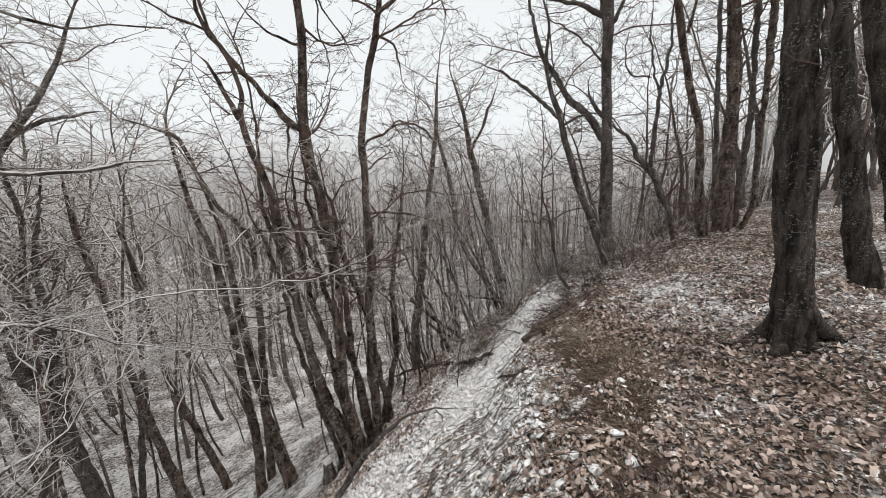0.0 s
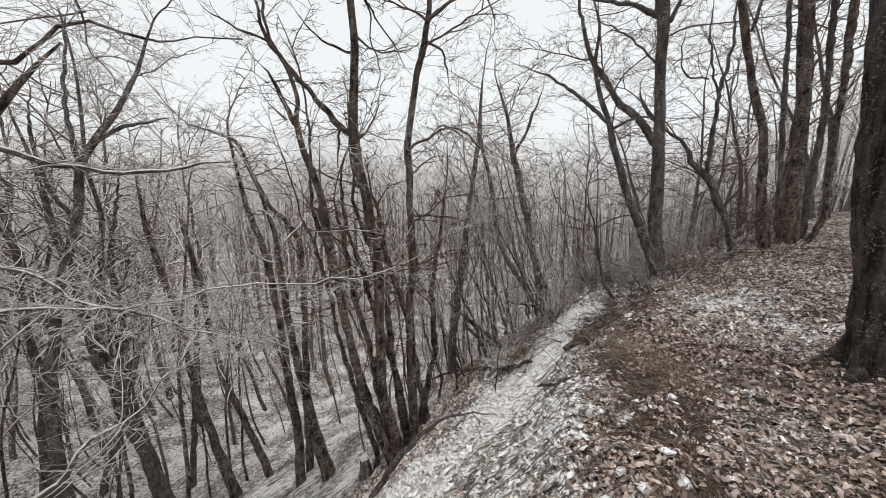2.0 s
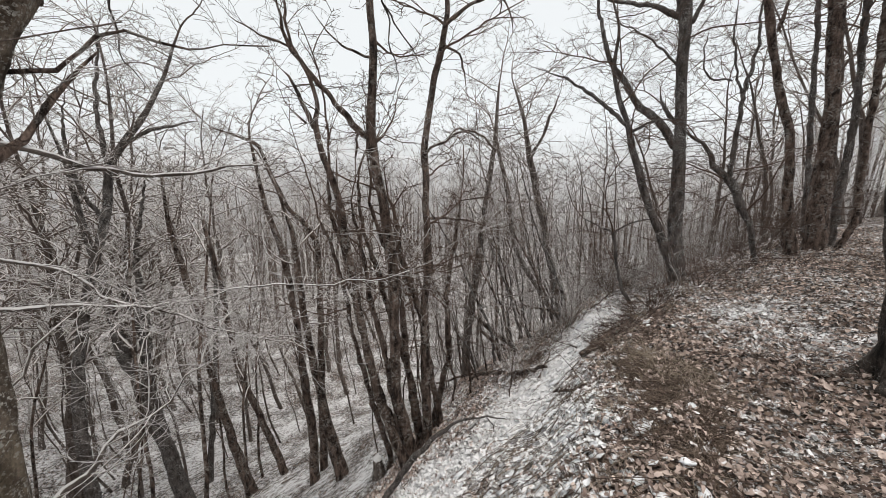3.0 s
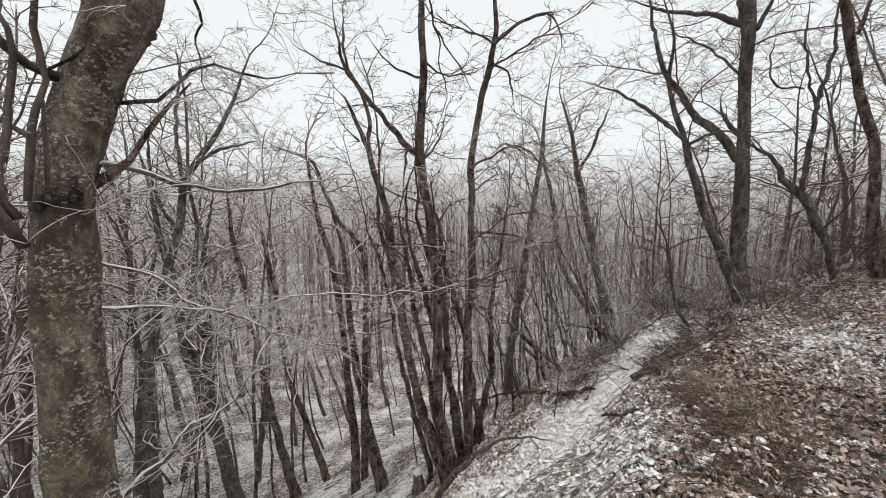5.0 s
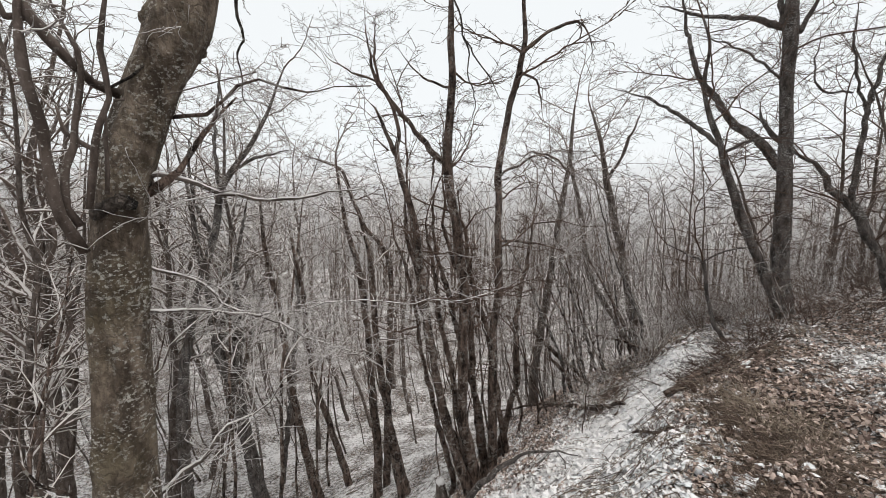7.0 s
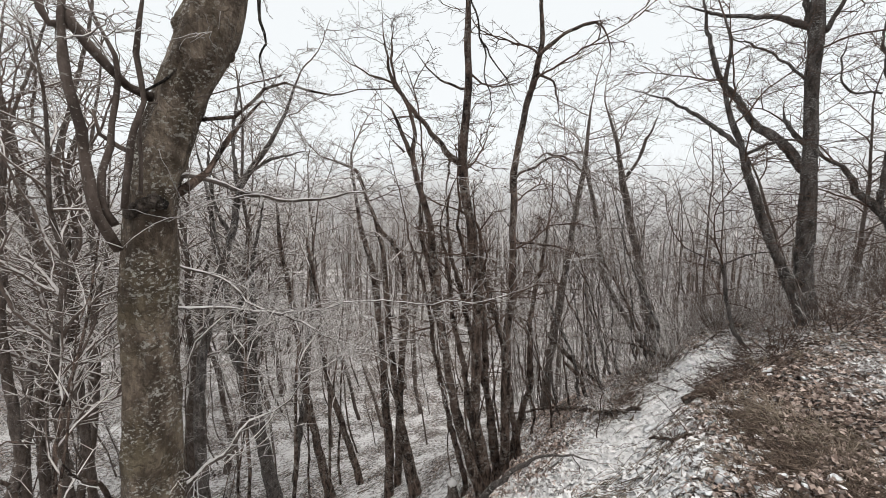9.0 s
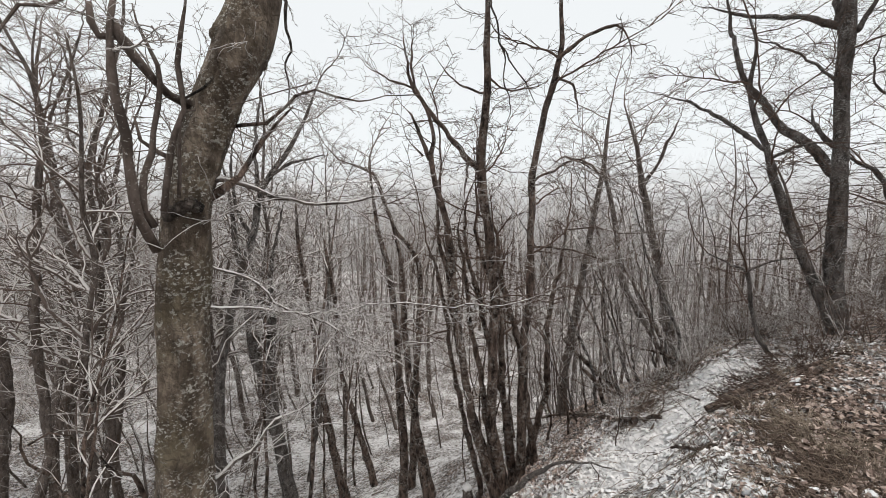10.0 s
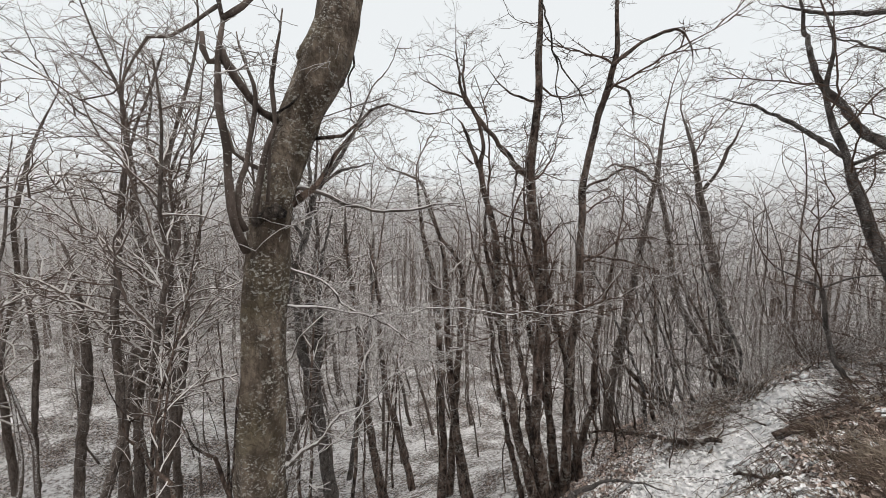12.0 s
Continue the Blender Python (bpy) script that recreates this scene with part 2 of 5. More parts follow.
def tube(geo, rows, sides, lumps=0.0, seed=0.0):
    """Adds a tapered tube along rows of (x, y, z, r) to geo."""
    verts, faces = geo
    base = len(verts)
    n = len(rows)
    up = Vector((0.31, 0.9, 0.13))
    for i, q in enumerate(rows):
        a, b = rows[max(0, i - 1)], rows[min(n - 1, i + 1)]
        ax = Vector((b[0] - a[0], b[1] - a[1], b[2] - a[2]))
        ax = ax.normalized() if ax.length > 1e-9 else Vector((0, 0, 1))
        u = up - ax * up.dot(ax)
        if u.length < 0.05:
            u = ax.orthogonal()
        u.normalize()
        up = u
        w = ax.cross(u)
        for k in range(sides):
            t = 2 * math.pi * k / sides
            c, s, r = math.cos(t), math.sin(t), q[3]
            if lumps:
                v = Vector((c * 1.6 + seed, s * 1.6, q[2] * 2.2))
                r *= 1 + lumps * (noise.noise(v) + 0.6 * noise.noise(Vector((c * 5 + seed, s * 5, q[2] * 3.5))) + 0.5 * noise.noise(Vector((c * 11, s * 11 + seed, q[2] * 9))))
            verts.append((q[0] + r * (c * u.x + s * w.x), q[1] + r * (c * u.y + s * w.y), q[2] + r * (c * u.z + s * w.z)))
    for i in range(n - 1):
        for k in range(sides):
            k2 = (k + 1) % sides
            faces.append((base + i * sides + k, base + i * sides + k2, base + (i + 1) * sides + k2, base + (i + 1) * sides + k))
    faces.append(tuple(base + (n - 1) * sides + k for k in range(sides)))
    if sides > 5:
        faces.append(tuple(base + k for k in reversed(range(sides))))


def shoot(geo, rng, start, way, length, radius, depth, droop=0.0, kids=4, kink=0.25, tip=2, seg=0.0):
    """A crooked, gently curved twig with alternate side twigs in a flat spray, as thin tubes. seg: length of a straight piece, for twigs close by."""
    n = tip if depth == 0 else 3 + depth
    if seg:
        n = max(3 if seg < 0.15 else 2, min(14, int(length / seg)))
    p, w = Vector(start), Vector(way).normalized()
    curve = Vector((rng.gauss(0, 1), rng.gauss(0, 1), rng.gauss(0, 0.7))) * (0.55 / n)
    rows = [(*p, radius)]
    zig = rng.choice((-1, 1))
    for i in range(n):
        flat = w.cross(Vector((0, 0, 1)))
        bend = Vector((rng.gauss(0, kink), rng.gauss(0, kink), rng.gauss(0, kink) - droop)) * 0.62 + curve
        w = (w + bend - flat * (0.16 * zig)).normalized()
        p = p + w * (length / n)
        rows.append((*p, max(0.0013, radius * (1 - 0.75 * (i + 1) / n))))
        zig = -zig
        if depth and i < n:
            for _ in range(int(kids / n + rng.random())):
                side = w.cross(Vector((rng.gauss(0, 0.35), rng.gauss(0, 0.35), 1))).normalized() * zig
                side += Vector((rng.gauss(0, 0.22), rng.gauss(0, 0.22), rng.gauss(0, 0.3)))
                shoot(geo, rng, p, w * 0.75 + side * 0.85, length * rng.uniform(0.25, 0.62) * (1 - 0.45 * i / n), radius * 0.55, depth - 1, droop, kids, kink, tip, seg)
    tube(geo, rows, 3 if radius < 0.012 else 5)


# ---- ground ----
def track_centre(s):
    """Where the snowy track runs along the bank."""
    return 0.84 - 0.42 * (max(3.2, min(9, s)) - 3.9) + 0.06 * math.sin(s * 2.3) + 0.18 * noise.noise(Vector((s * 1.1, 3.7, 0)))


def snowiness(x, y):
    """How readily snow lies: most on the track along the bank, on the slope and in the valley. Far ground is whitened
    further, standing in for haze.
    """
    d, s = -0.866 * x + 0.5 * y, 0.5 * x + 0.866 * y
    centre = track_centre(s)
    wide = (0.85 if d > centre else 0.55) * (1 + 0.5 * noise.noise(Vector((x * 1.9, y * 1.9, 8)))) + 0.2 * smooth(4.4, 2.4, s)
    track = math.exp(-((d - centre) / wide) ** 2) * smooth(1.2, 3.6, s) * smooth(7.0, 6.1, s)
    lip = 0.1 * math.exp(-((d - 0.18) / 0.5) ** 2) * smooth(0.8, 1.9, s) * smooth(4.2, 3.0, s)
    bare = 0.06 * math.exp(-((x - 2.66) ** 2 + (y - 1.98) ** 2) / 0.7) - 0.06 * math.exp(-((x - 4.7) ** 2 + (y - 3.4) ** 2) / 0.9)
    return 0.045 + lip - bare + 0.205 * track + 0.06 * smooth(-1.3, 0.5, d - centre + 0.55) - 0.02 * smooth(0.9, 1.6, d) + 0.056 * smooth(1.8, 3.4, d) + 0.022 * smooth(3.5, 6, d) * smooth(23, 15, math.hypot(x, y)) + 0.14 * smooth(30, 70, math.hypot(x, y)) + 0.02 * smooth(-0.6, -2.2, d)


def spread(n, near, far, a):
    u = np.linspace(-1, 1, n)
    return near * np.sinh(a * u) / math.sinh(a) * far / near


gx = 1.5 + spread(290, 1, 420, 8.2)
gy = 3.5 + spread(290, 1, 420, 8.2)
gv, snow_at = [], []
for y in gy:
    for x in gx:
        gv.append((x, y, ground_z(x, y)))
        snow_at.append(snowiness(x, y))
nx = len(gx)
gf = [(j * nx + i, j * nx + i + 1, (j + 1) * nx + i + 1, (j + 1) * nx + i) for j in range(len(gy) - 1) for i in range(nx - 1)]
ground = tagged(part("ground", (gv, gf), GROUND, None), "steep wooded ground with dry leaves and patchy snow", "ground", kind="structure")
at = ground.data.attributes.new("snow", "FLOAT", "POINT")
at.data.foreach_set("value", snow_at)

# ---- trees ----
TWIGS, STEMS, FINE = {}, {}, {}
SEEDS = random.Random(7)


def plant(name, label, base, seg=0.0):
    """A tree or branch: an Empty at its foot that carries trunk, limbs and twigs."""
    t = tagged(new(name), label, "branch" if "branch" in name else "tree", "" if "branch" in name else "trees of the wood")
    x, y, z = base
    t.location = (x, y, z if "branch" in name else ground_z(x, y))
    t.empty_display_size = 0.2
    TWIGS[t.name] = ([], [])
    FINE[t.name] = seg
    return t


def limb(t, name, pts, mat, twigs=1.0, lumps=0.0):
    """A trunk or limb along pts of (x, y, z, radius), and the fine twigs on it."""
    o = t.location
    pts = [(x - o.x, y - o.y, z - o.z, r) for x, y, z, r in pts]
    if name == "trunk" and "branch" not in t.name:
        x, y, z, r = pts[0]
        if z > 0.15:
            pts = [(x, y, 0.0, r * 1.15)] + pts
        pts = [(x, y, min(z, 0.0) - 0.45, r * 1.35)] + pts
    thick = max(p[3] for p in pts)
    rows = spline(pts, 0.035 if thick > 0.1 else 0.06)
    wob = SEEDS.uniform(0, 50)
    if name == "limb":
        for i, q in enumerate(rows):
            u = max(0.0, (i / len(rows) - 0.65) / 0.35)
            q[3] = max(0.0025, q[3] * (1 - 0.7 * u))
    for q in rows:
        v = Vector((q[0] * 2.2 + wob, q[1] * 2.2, q[2] * 2.2))
        k = 0.3 * min(q[3], 0.06) + 0.01
        kink = 0.0 if name == "trunk" and thick > 0.1 else 0.007 if mat is SHOOT else 0.026 if name == "trunk" else 0.035
        q[0] += k * noise.noise(v) + kink * (noise.noise(v * 3.1) + 0.35 * noise.noise(v * 8.3))
        q[1] += k * noise.noise(v + Vector((9, 3, 1))) + kink * (noise.noise(v * 3.1 + Vector((4, 0, 7))) + 0.35 * noise.noise(v * 8.3 + Vector((2, 5, 3))))
        q[2] += kink * noise.noise(v * 3.1 + Vector((1, 8, 2)))
        q[3] *= 1 + (0.05 if thick > 0.1 else 0.26) * noise.noise(v * 5.5 + Vector((3, 3, 9)))
    geo = ([], [])
    tube(geo, rows, 36 if thick > 0.13 else 14 if thick > 0.05 else 8, lumps or (0.17 if mat is OAK else 0.12 if thick > 0.13 else 0.26), wob)
    part(name, geo, mat, t)
    STEMS.setdefault(t.name, rows)
    rng = random.Random(len(geo[0]) + int(wob * 100))
    run = 0.0
    if name == "limb" and (mat is RIMED or not 0 < FINE[t.name] < 0.05):
        ax = Vector(rows[-1][:3] - rows[-3][:3]).normalized()
        shoot(TWIGS[t.name], rng, rows[-1][:3], ax, rng.uniform(0.5, 0.9), rows[-1][3] * 0.95, 2, 0.0, 5, 0.28, 2, FINE[t.name])
    for i in range(3, len(rows) - 1):
        q = rows[i]
        run += float(np.linalg.norm(rows[i][:3] - rows[i - 1][:3])) * twigs
        gap = 0.16 if q[3] < 0.02 else 0.26
        if run < gap * rng.uniform(0.6, 1.5) or (name == "trunk" and q[2] < 0.42 * rows[-1][2]):
            continue
        run = 0.0
        ang = rng.uniform(0, 2 * math.pi)
        ax = Vector(rows[i + 1][:3] - rows[i - 1][:3]).normalized()
        way = Vector((math.cos(ang), math.sin(ang), rng.uniform(-0.3, 0.4))) + ax * (0.2 if name == "trunk" else 0.45)
        size = rng.uniform(0.35, 1.15) * (1.35 if q[3] > 0.03 else 0.85)
        size *= 0.5 if 0 < FINE[t.name] < 0.05 and mat is not RIMED else 0.75 if mat is RIMED else 1
        shoot(TWIGS[t.name], rng, q[:3], way, size, (min(0.006, 0.3 * q[3] + 0.0015) if FINE[t.name] else min(0.0075, 0.25 * q[3] + 0.002)), 2 if rng.random() < 0.6 else 1, 0.01, 8 if FINE[t.name] else 5, 0.3 if 0 < FINE[t.name] < 0.05 else 0.32 if FINE[t.name] else 0.27, 2, FINE[t.name] or 0.15)


def finish(t, crown=0, mat=None, low=0):
    """Adds the crown's boughs to the upper trunk, then links all twigs of the tree."""
    rng = random.Random(int(t.location.x * 100) + crown)
    rows = STEMS.get(t.name)
    if crown:
        top, n = rows[-1], len(rows)
        ax = Vector(rows[-1][:3] - rows[-4][:3]).normalized()
        shoot(TWIGS[t.name], rng, top[:3], ax + Vector((0, 0, 0.6)), rng.uniform(1.0, 1.8), max(0.006, top[3]), 3, -0.04, 5, 0.22, 2, FINE[t.name] or 0.17)
        for k in range(crown):
            q = rows[int(n * (0.5 + 0.49 * (k + rng.random()) / crown)) - 1]
            a = rng.uniform(0, 2 * math.pi)
            shoot(TWIGS[t.name], rng, q[:3], (math.cos(a), math.sin(a), rng.uniform(0.0, 0.9)), rng.uniform(0.9, 2.0), min(0.016, 0.4 * q[3] + 0.003), 3 if crown > 20 else 2, -0.03, 5 if crown > 20 else 7, 0.3, 2, FINE[t.name] or 0.17)
    for k in range(low):
        q = rows[int(len(rows) * rng.uniform(0.16, 0.55))]
        a = rng.uniform(0, 2 * math.pi)
        shoot(TWIGS[t.name], rng, q[:3], (math.cos(a), math.sin(a), rng.uniform(-0.1, 0.25)), rng.uniform(0.9, 1.7), 0.008, 2, 0.02, 6, 0.25, 2, 0.15)
    if TWIGS[t.name][0]:
        tagged(part("twig_spray", TWIGS[t.name], mat or TWIG, t, "fine rime-covered twigs"), kind="stuff")


t = plant("tree", "thick dark oak trunk with flared roots in leaf litter", (3.91, 2.18, -0.04))
limb(t, "trunk", [(3.91, 2.18, -0.04, 0.15), (3.9, 2.21, 0.26, 0.141), (3.86, 2.27, 0.81, 0.132), (3.81, 2.35, 1.52, 0.14), (3.79, 2.38, 1.84, 0.144), (3.77, 2.41, 2.19, 0.122), (3.75, 2.45, 2.62, 0.113), (3.71, 2.5, 3.22, 0.105), (3.65, 2.59, 4.15, 0.085), (3.54, 2.73, 5.61, 0.047)], OAK, 0.15)
limb(t, "limb", [(3.81, 2.26, 1.79, 0.034), (3.75, 2.25, 2.16, 0.03), (3.74, 2.28, 2.52, 0.023), (3.72, 2.32, 2.99, 0.02), (3.62, 2.28, 3.6, 0.01)], OAK, 0.6)
finish(t, 0)

t = plant("tree", "dark oak trunk standing in dry leaves", (5.9, 2.73, 0.18))
limb(t, "trunk", [(5.9, 2.73, 0.18, 0.144), (5.84, 2.86, 0.73, 0.121), (5.77, 3, 1.49, 0.104), (5.7, 3.13, 2.12, 0.108), (5.63, 3.24, 2.72, 0.099), (5.58, 3.34, 3.32, 0.091), (5.46, 3.52, 4.45, 0.077), (5.26, 3.81, 6.51, 0.044)], OAK, 0.3)
finish(t, 0)

t = plant("tree", "dark furrowed oak trunk behind the others", (7.5, 3.11, 0.2))
limb(t, "trunk", [(7.5, 3.11, 0.2, 0.147), (7.41, 3.31, 1.1, 0.134), (7.3, 3.56, 2.21, 0.121), (7.17, 3.8, 3.24, 0.118), (7.09, 3.96, 4.08, 0.112), (6.89, 4.29, 6.31, 0.073)], OAK, 0.3)
finish(t, 0)

t = plant("tree", "tall straight tree at the crest with a broken limb", (5.15, 6.02, -0.43), 0.13)
limb(t, "trunk", [(5.15, 6.02, -0.43, 0.153), (5.05, 6.11, 0.4, 0.12), (4.99, 6.15, 1.46, 0.102), (4.93, 6.2, 2.47, 0.089), (4.88, 6.25, 3.42, 0.083), (4.85, 6.27, 4.05, 0.095), (4.82, 6.29, 4.75, 0.073), (4.78, 6.32, 5.97, 0.051), (4.64, 6.42, 7.63, 0.024)], GREY, 0.55)
limb(t, "limb", [(4.94, 6.2, 1.97, 0.072), (4.68, 6.39, 2.44, 0.063), (4.42, 6.57, 2.7, 0.056), (4.19, 6.72, 3.11, 0.049), (3.95, 6.86, 3.51, 0.042), (3.8, 6.94, 4, 0.034), (3.7, 6.99, 4.47, 0.03), (3.57, 7.06, 5.29, 0.018)], GREY, 0.85)
limb(t, "limb", [(4.88, 6.24, 2.41, 0.032), (4.75, 6.34, 2.58, 0.029), (4.68, 6.39, 2.78, 0.025), (4.65, 6.41, 2.93, 0.015)], GREY, 0.85)
limb(t, "limb", [(4.82, 6.29, 4.04, 0.051), (4.57, 6.47, 4.23, 0.038), (4.33, 6.63, 4.36, 0.032), (3.91, 6.88, 4.49, 0.026), (3.36, 7.16, 4.77, 0.015)], GREY, 0.85)
limb(t, "limb", [(4.84, 6.27, 3.97, 0.054), (4.74, 6.35, 4.42, 0.044), (4.59, 6.46, 5.22, 0.034), (4.36, 6.61, 6.47, 0.02)], GREY, 0.85)
limb(t, "limb", [(4.92, 6.21, 3.95, 0.034), (5.12, 6.05, 4.52, 0.025), (5.32, 5.88, 5.19, 0.018), (5.43, 5.78, 5.91, 0.011)], GREY, 0.85)
limb(t, "limb", [(4.82, 6.29, 3.33, 0.024), (4.56, 6.47, 3.69, 0.018), (4.27, 6.67, 3.95, 0.015), (3.92, 6.87, 4.18, 0.011)], GREY, 0.85)
finish(t, 6, low=18)

t = plant("tree", "dark leaning tree beside the snowy path", (5, 5.89, -0.33), 0.13)
limb(t, "trunk", [(5, 5.89, -0.33, 0.085), (4.71, 6.12, 0.52, 0.07), (4.48, 6.29, 1.26, 0.063), (4.28, 6.42, 1.93, 0.055), (4.16, 6.5, 2.39, 0.047), (4.01, 6.59, 2.88, 0.039), (3.91, 6.65, 3.37, 0.031), (3.93, 6.64, 3.92, 0.023), (3.83, 6.7, 4.38, 0.015)], GREY, 0.55)
limb(t, "limb", [(4.16, 6.5, 2.37, 0.035), (3.84, 6.69, 2.72, 0.032), (3.51, 6.86, 3.01, 0.024), (3.26, 6.99, 3.21, 0.02), (2.89, 7.14, 3.37, 0.012), (2.49, 7.28, 3.53, 0.008)], GREY, 0.85)
limb(t, "limb", [(4.23, 6.46, 2.26, 0.027), (4.48, 6.29, 2.42, 0.019), (4.75, 6.09, 2.45, 0.014)], GREY, 0.85)
finish(t, 5, low=18)

t = plant("tree", "bent dark tree with sprays of fine twigs", (6.35, 5.7, -0.39), 0.13)
limb(t, "trunk", [(6.35, 5.7, -0.39, 0.044), (6.26, 5.8, 0.5, 0.046), (6.08, 5.99, 1.08, 0.063), (5.95, 6.11, 1.45, 0.07), (5.78, 6.27, 1.69, 0.052), (5.63, 6.4, 2.04, 0.029), (5.37, 6.62, 2.32, 0.017)], GREY, 0.6)
limb(t, "limb", [(5.96, 6.1, 1.43, 0.044), (5.95, 6.11, 2.18, 0.037), (5.97, 6.09, 2.97, 0.033), (6.02, 6.04, 3.53, 0.026), (6.03, 6.04, 3.9, 0.023), (6.01, 6.06, 4.87, 0.016)], GREY, 0.95)
limb(t, "limb", [(5.95, 6.11, 2.88, 0.021), (5.85, 6.21, 3.38, 0.018), (5.78, 6.27, 3.95, 0.015), (5.78, 6.27, 4.41, 0.012)], GREY, 0.95)
limb(t, "limb", [(5.84, 6.22, 3.11, 0.015), (5.57, 6.45, 3.22, 0.016), (5.49, 6.53, 3.53, 0.013), (5.51, 6.51, 4.1, 0.009)], GREY, 0.95)
finish(t, 5, low=18)

t = plant("tree", "slim dark trunk in a group on the ridge", (7.3, 5.94, 0.08))
limb(t, "trunk", [(7.3, 5.94, 0.08, 0.112), (7.21, 6.06, 0.88, 0.082), (7.12, 6.16, 1.99, 0.07), (7.03, 6.26, 2.53, 0.067), (6.87, 6.44, 3.39, 0.061), (6.74, 6.56, 4.12, 0.07), (6.63, 6.68, 4.93, 0.063), (6.42, 6.88, 6.55, 0.046), (6.21, 7.07, 8.32, 0.024)], BARK, 0.48)
limb(t, "limb", [(6.82, 6.49, 4, 0.032), (6.87, 6.43, 4.38, 0.025), (6.83, 6.47, 5.14, 0.018)], BARK, 0.8)
finish(t, 5, low=10)

t = plant("tree", "stout dark trunk in a group on the ridge", (7.75, 5.93, 0.1))
limb(t, "trunk", [(7.75, 5.93, 0.1, 0.186), (7.72, 5.97, 1.1, 0.151), (7.7, 6, 1.99, 0.126), (7.64, 6.06, 3.04, 0.102), (7.56, 6.17, 4.06, 0.11), (7.5, 6.24, 5.03, 0.091), (7.37, 6.39, 6.84, 0.062), (7.21, 6.57, 8.91, 0.026)], BARK, 0.48)
finish(t, 5)

t = plant("tree", "curved trunk leaning out of a group", (8.15, 5.86, 0.14))
limb(t, "trunk", [(8.15, 5.86, 0.14, 0.055), (8.22, 5.76, 0.58, 0.053), (8.24, 5.73, 0.99, 0.051), (8.21, 5.77, 1.65, 0.047), (8.19, 5.81, 2.51, 0.049), (8.17, 5.83, 3.32, 0.057), (8.14, 5.87, 4.11, 0.062), (8.1, 5.93, 5.05, 0.048), (7.96, 6.12, 7.17, 0.023)], BARK, 0.48)
finish(t, 5)

t = plant("tree", "slender trunk behind the ridge group", (8.51, 6.22, 0.21))
limb(t, "trunk", [(8.51, 6.22, 0.21, 0.072), (8.48, 6.25, 1.42, 0.065), (8.49, 6.24, 2.23, 0.055), (8.45, 6.3, 3.34, 0.053), (8.41, 6.35, 4.28, 0.056), (8.38, 6.39, 5.28, 0.042), (8.26, 6.54, 7.08, 0.022)], GREY, 0.48)
finish(t, 5)

t = plant("tree", "thin pale trunk behind the ridge group", (9.06, 7.15, 0.03))
limb(t, "trunk", [(9.06, 7.15, 0.03, 0.073), (8.97, 7.25, 1.41, 0.056), (8.89, 7.35, 2.71, 0.055), (8.81, 7.44, 3.96, 0.044), (8.74, 7.53, 5.15, 0.043), (8.58, 7.7, 7.37, 0.023)], GREY, 0.48)
finish(t, 5)

t = plant("tree", "tall forked stem of a multi-stemmed clump", (0.27, 5, -2.82), 0.1)
limb(t, "trunk", [(0.27, 5, -2.82, 0.115), (0.04, 5, -1.65, 0.076), (0.01, 5, -0.73, 0.066), (0.01, 5, 0.07, 0.07), (-0.04, 5, 0.83, 0.067), (-0.12, 5, 1.33, 0.062), (-0.18, 5, 1.73, 0.062), (-0.2, 5, 1.99, 0.064), (-0.19, 5, 2.5, 0.052), (-0.16, 5, 2.98, 0.046), (-0.17, 5, 3.37, 0.043), (-0.18, 5, 3.97, 0.03), (-0.17, 5, 4.73, 0.015)], BARK, 0.27)
limb(t, "limb", [(-0.24, 4.99, 1.99, 0.041), (-0.37, 4.98, 2.07, 0.037), (-0.54, 4.96, 2.29, 0.033), (-0.74, 4.93, 2.52, 0.029), (-0.9, 4.9, 2.73, 0.026), (-1.05, 4.87, 2.92, 0.022), (-1.13, 4.85, 3.13, 0.02), (-1.17, 4.84, 3.37, 0.017), (-1.21, 4.83, 3.75, 0.009)], BARK, 0.9)
limb(t, "limb", [(-0.99, 4.88, 2.84, 0.019), (-1.07, 4.86, 3.03, 0.016), (-1.11, 4.85, 3.23, 0.016), (-1.09, 4.86, 3.59, 0.01)], BARK, 0.9)
limb(t, "limb", [(-1.05, 4.87, 2.92, 0.014), (-1.17, 4.84, 2.99, 0.012), (-1.37, 4.78, 3.04, 0.009), (-1.57, 4.71, 3.14, 0.007), (-1.67, 4.68, 3.26, 0.005)], BARK, 0.9)
limb(t, "limb", [(-0.18, 5, 2.92, 0.017), (-0.33, 4.99, 2.95, 0.014), (-0.52, 4.96, 3.03, 0.011), (-0.67, 4.94, 3.17, 0.009), (-0.78, 4.92, 3.34, 0.006)], BARK, 0.9)
limb(t, "limb", [(-0.37, 4.98, 2.04, 0.015), (-0.41, 4.98, 1.86, 0.012), (-0.41, 4.98, 1.6, 0.008)], BARK, 0.9)
limb(t, "limb", [(-0.18, 4.98, 4.2, 0.014), (-0.14, 4.73, 3.86, 0.012), (-0.01, 4.73, 3.39, 0.011), (0.04, 4.73, 3.19, 0.008), (0.03, 4.73, 3.03, 0.008), (0.12, 4.73, 2.68, 0.007), (0.02, 4.73, 2.28, 0.005), (-0.1, 4.73, 2.01, 0.004)], OAK, 0.5)
limb(t, "limb", [(-0.01, 4.73, 3.39, 0.009), (0.14, 4.73, 3.13, 0.008), (0.32, 4.72, 2.91, 0.007), (0.45, 4.7, 2.67, 0.005)], OAK, 0.5)
finish(t, 2)

t = plant("tree", "stem with a broken dead top and peeling bark", (0.18, 4.9, -2.81), 0.1)
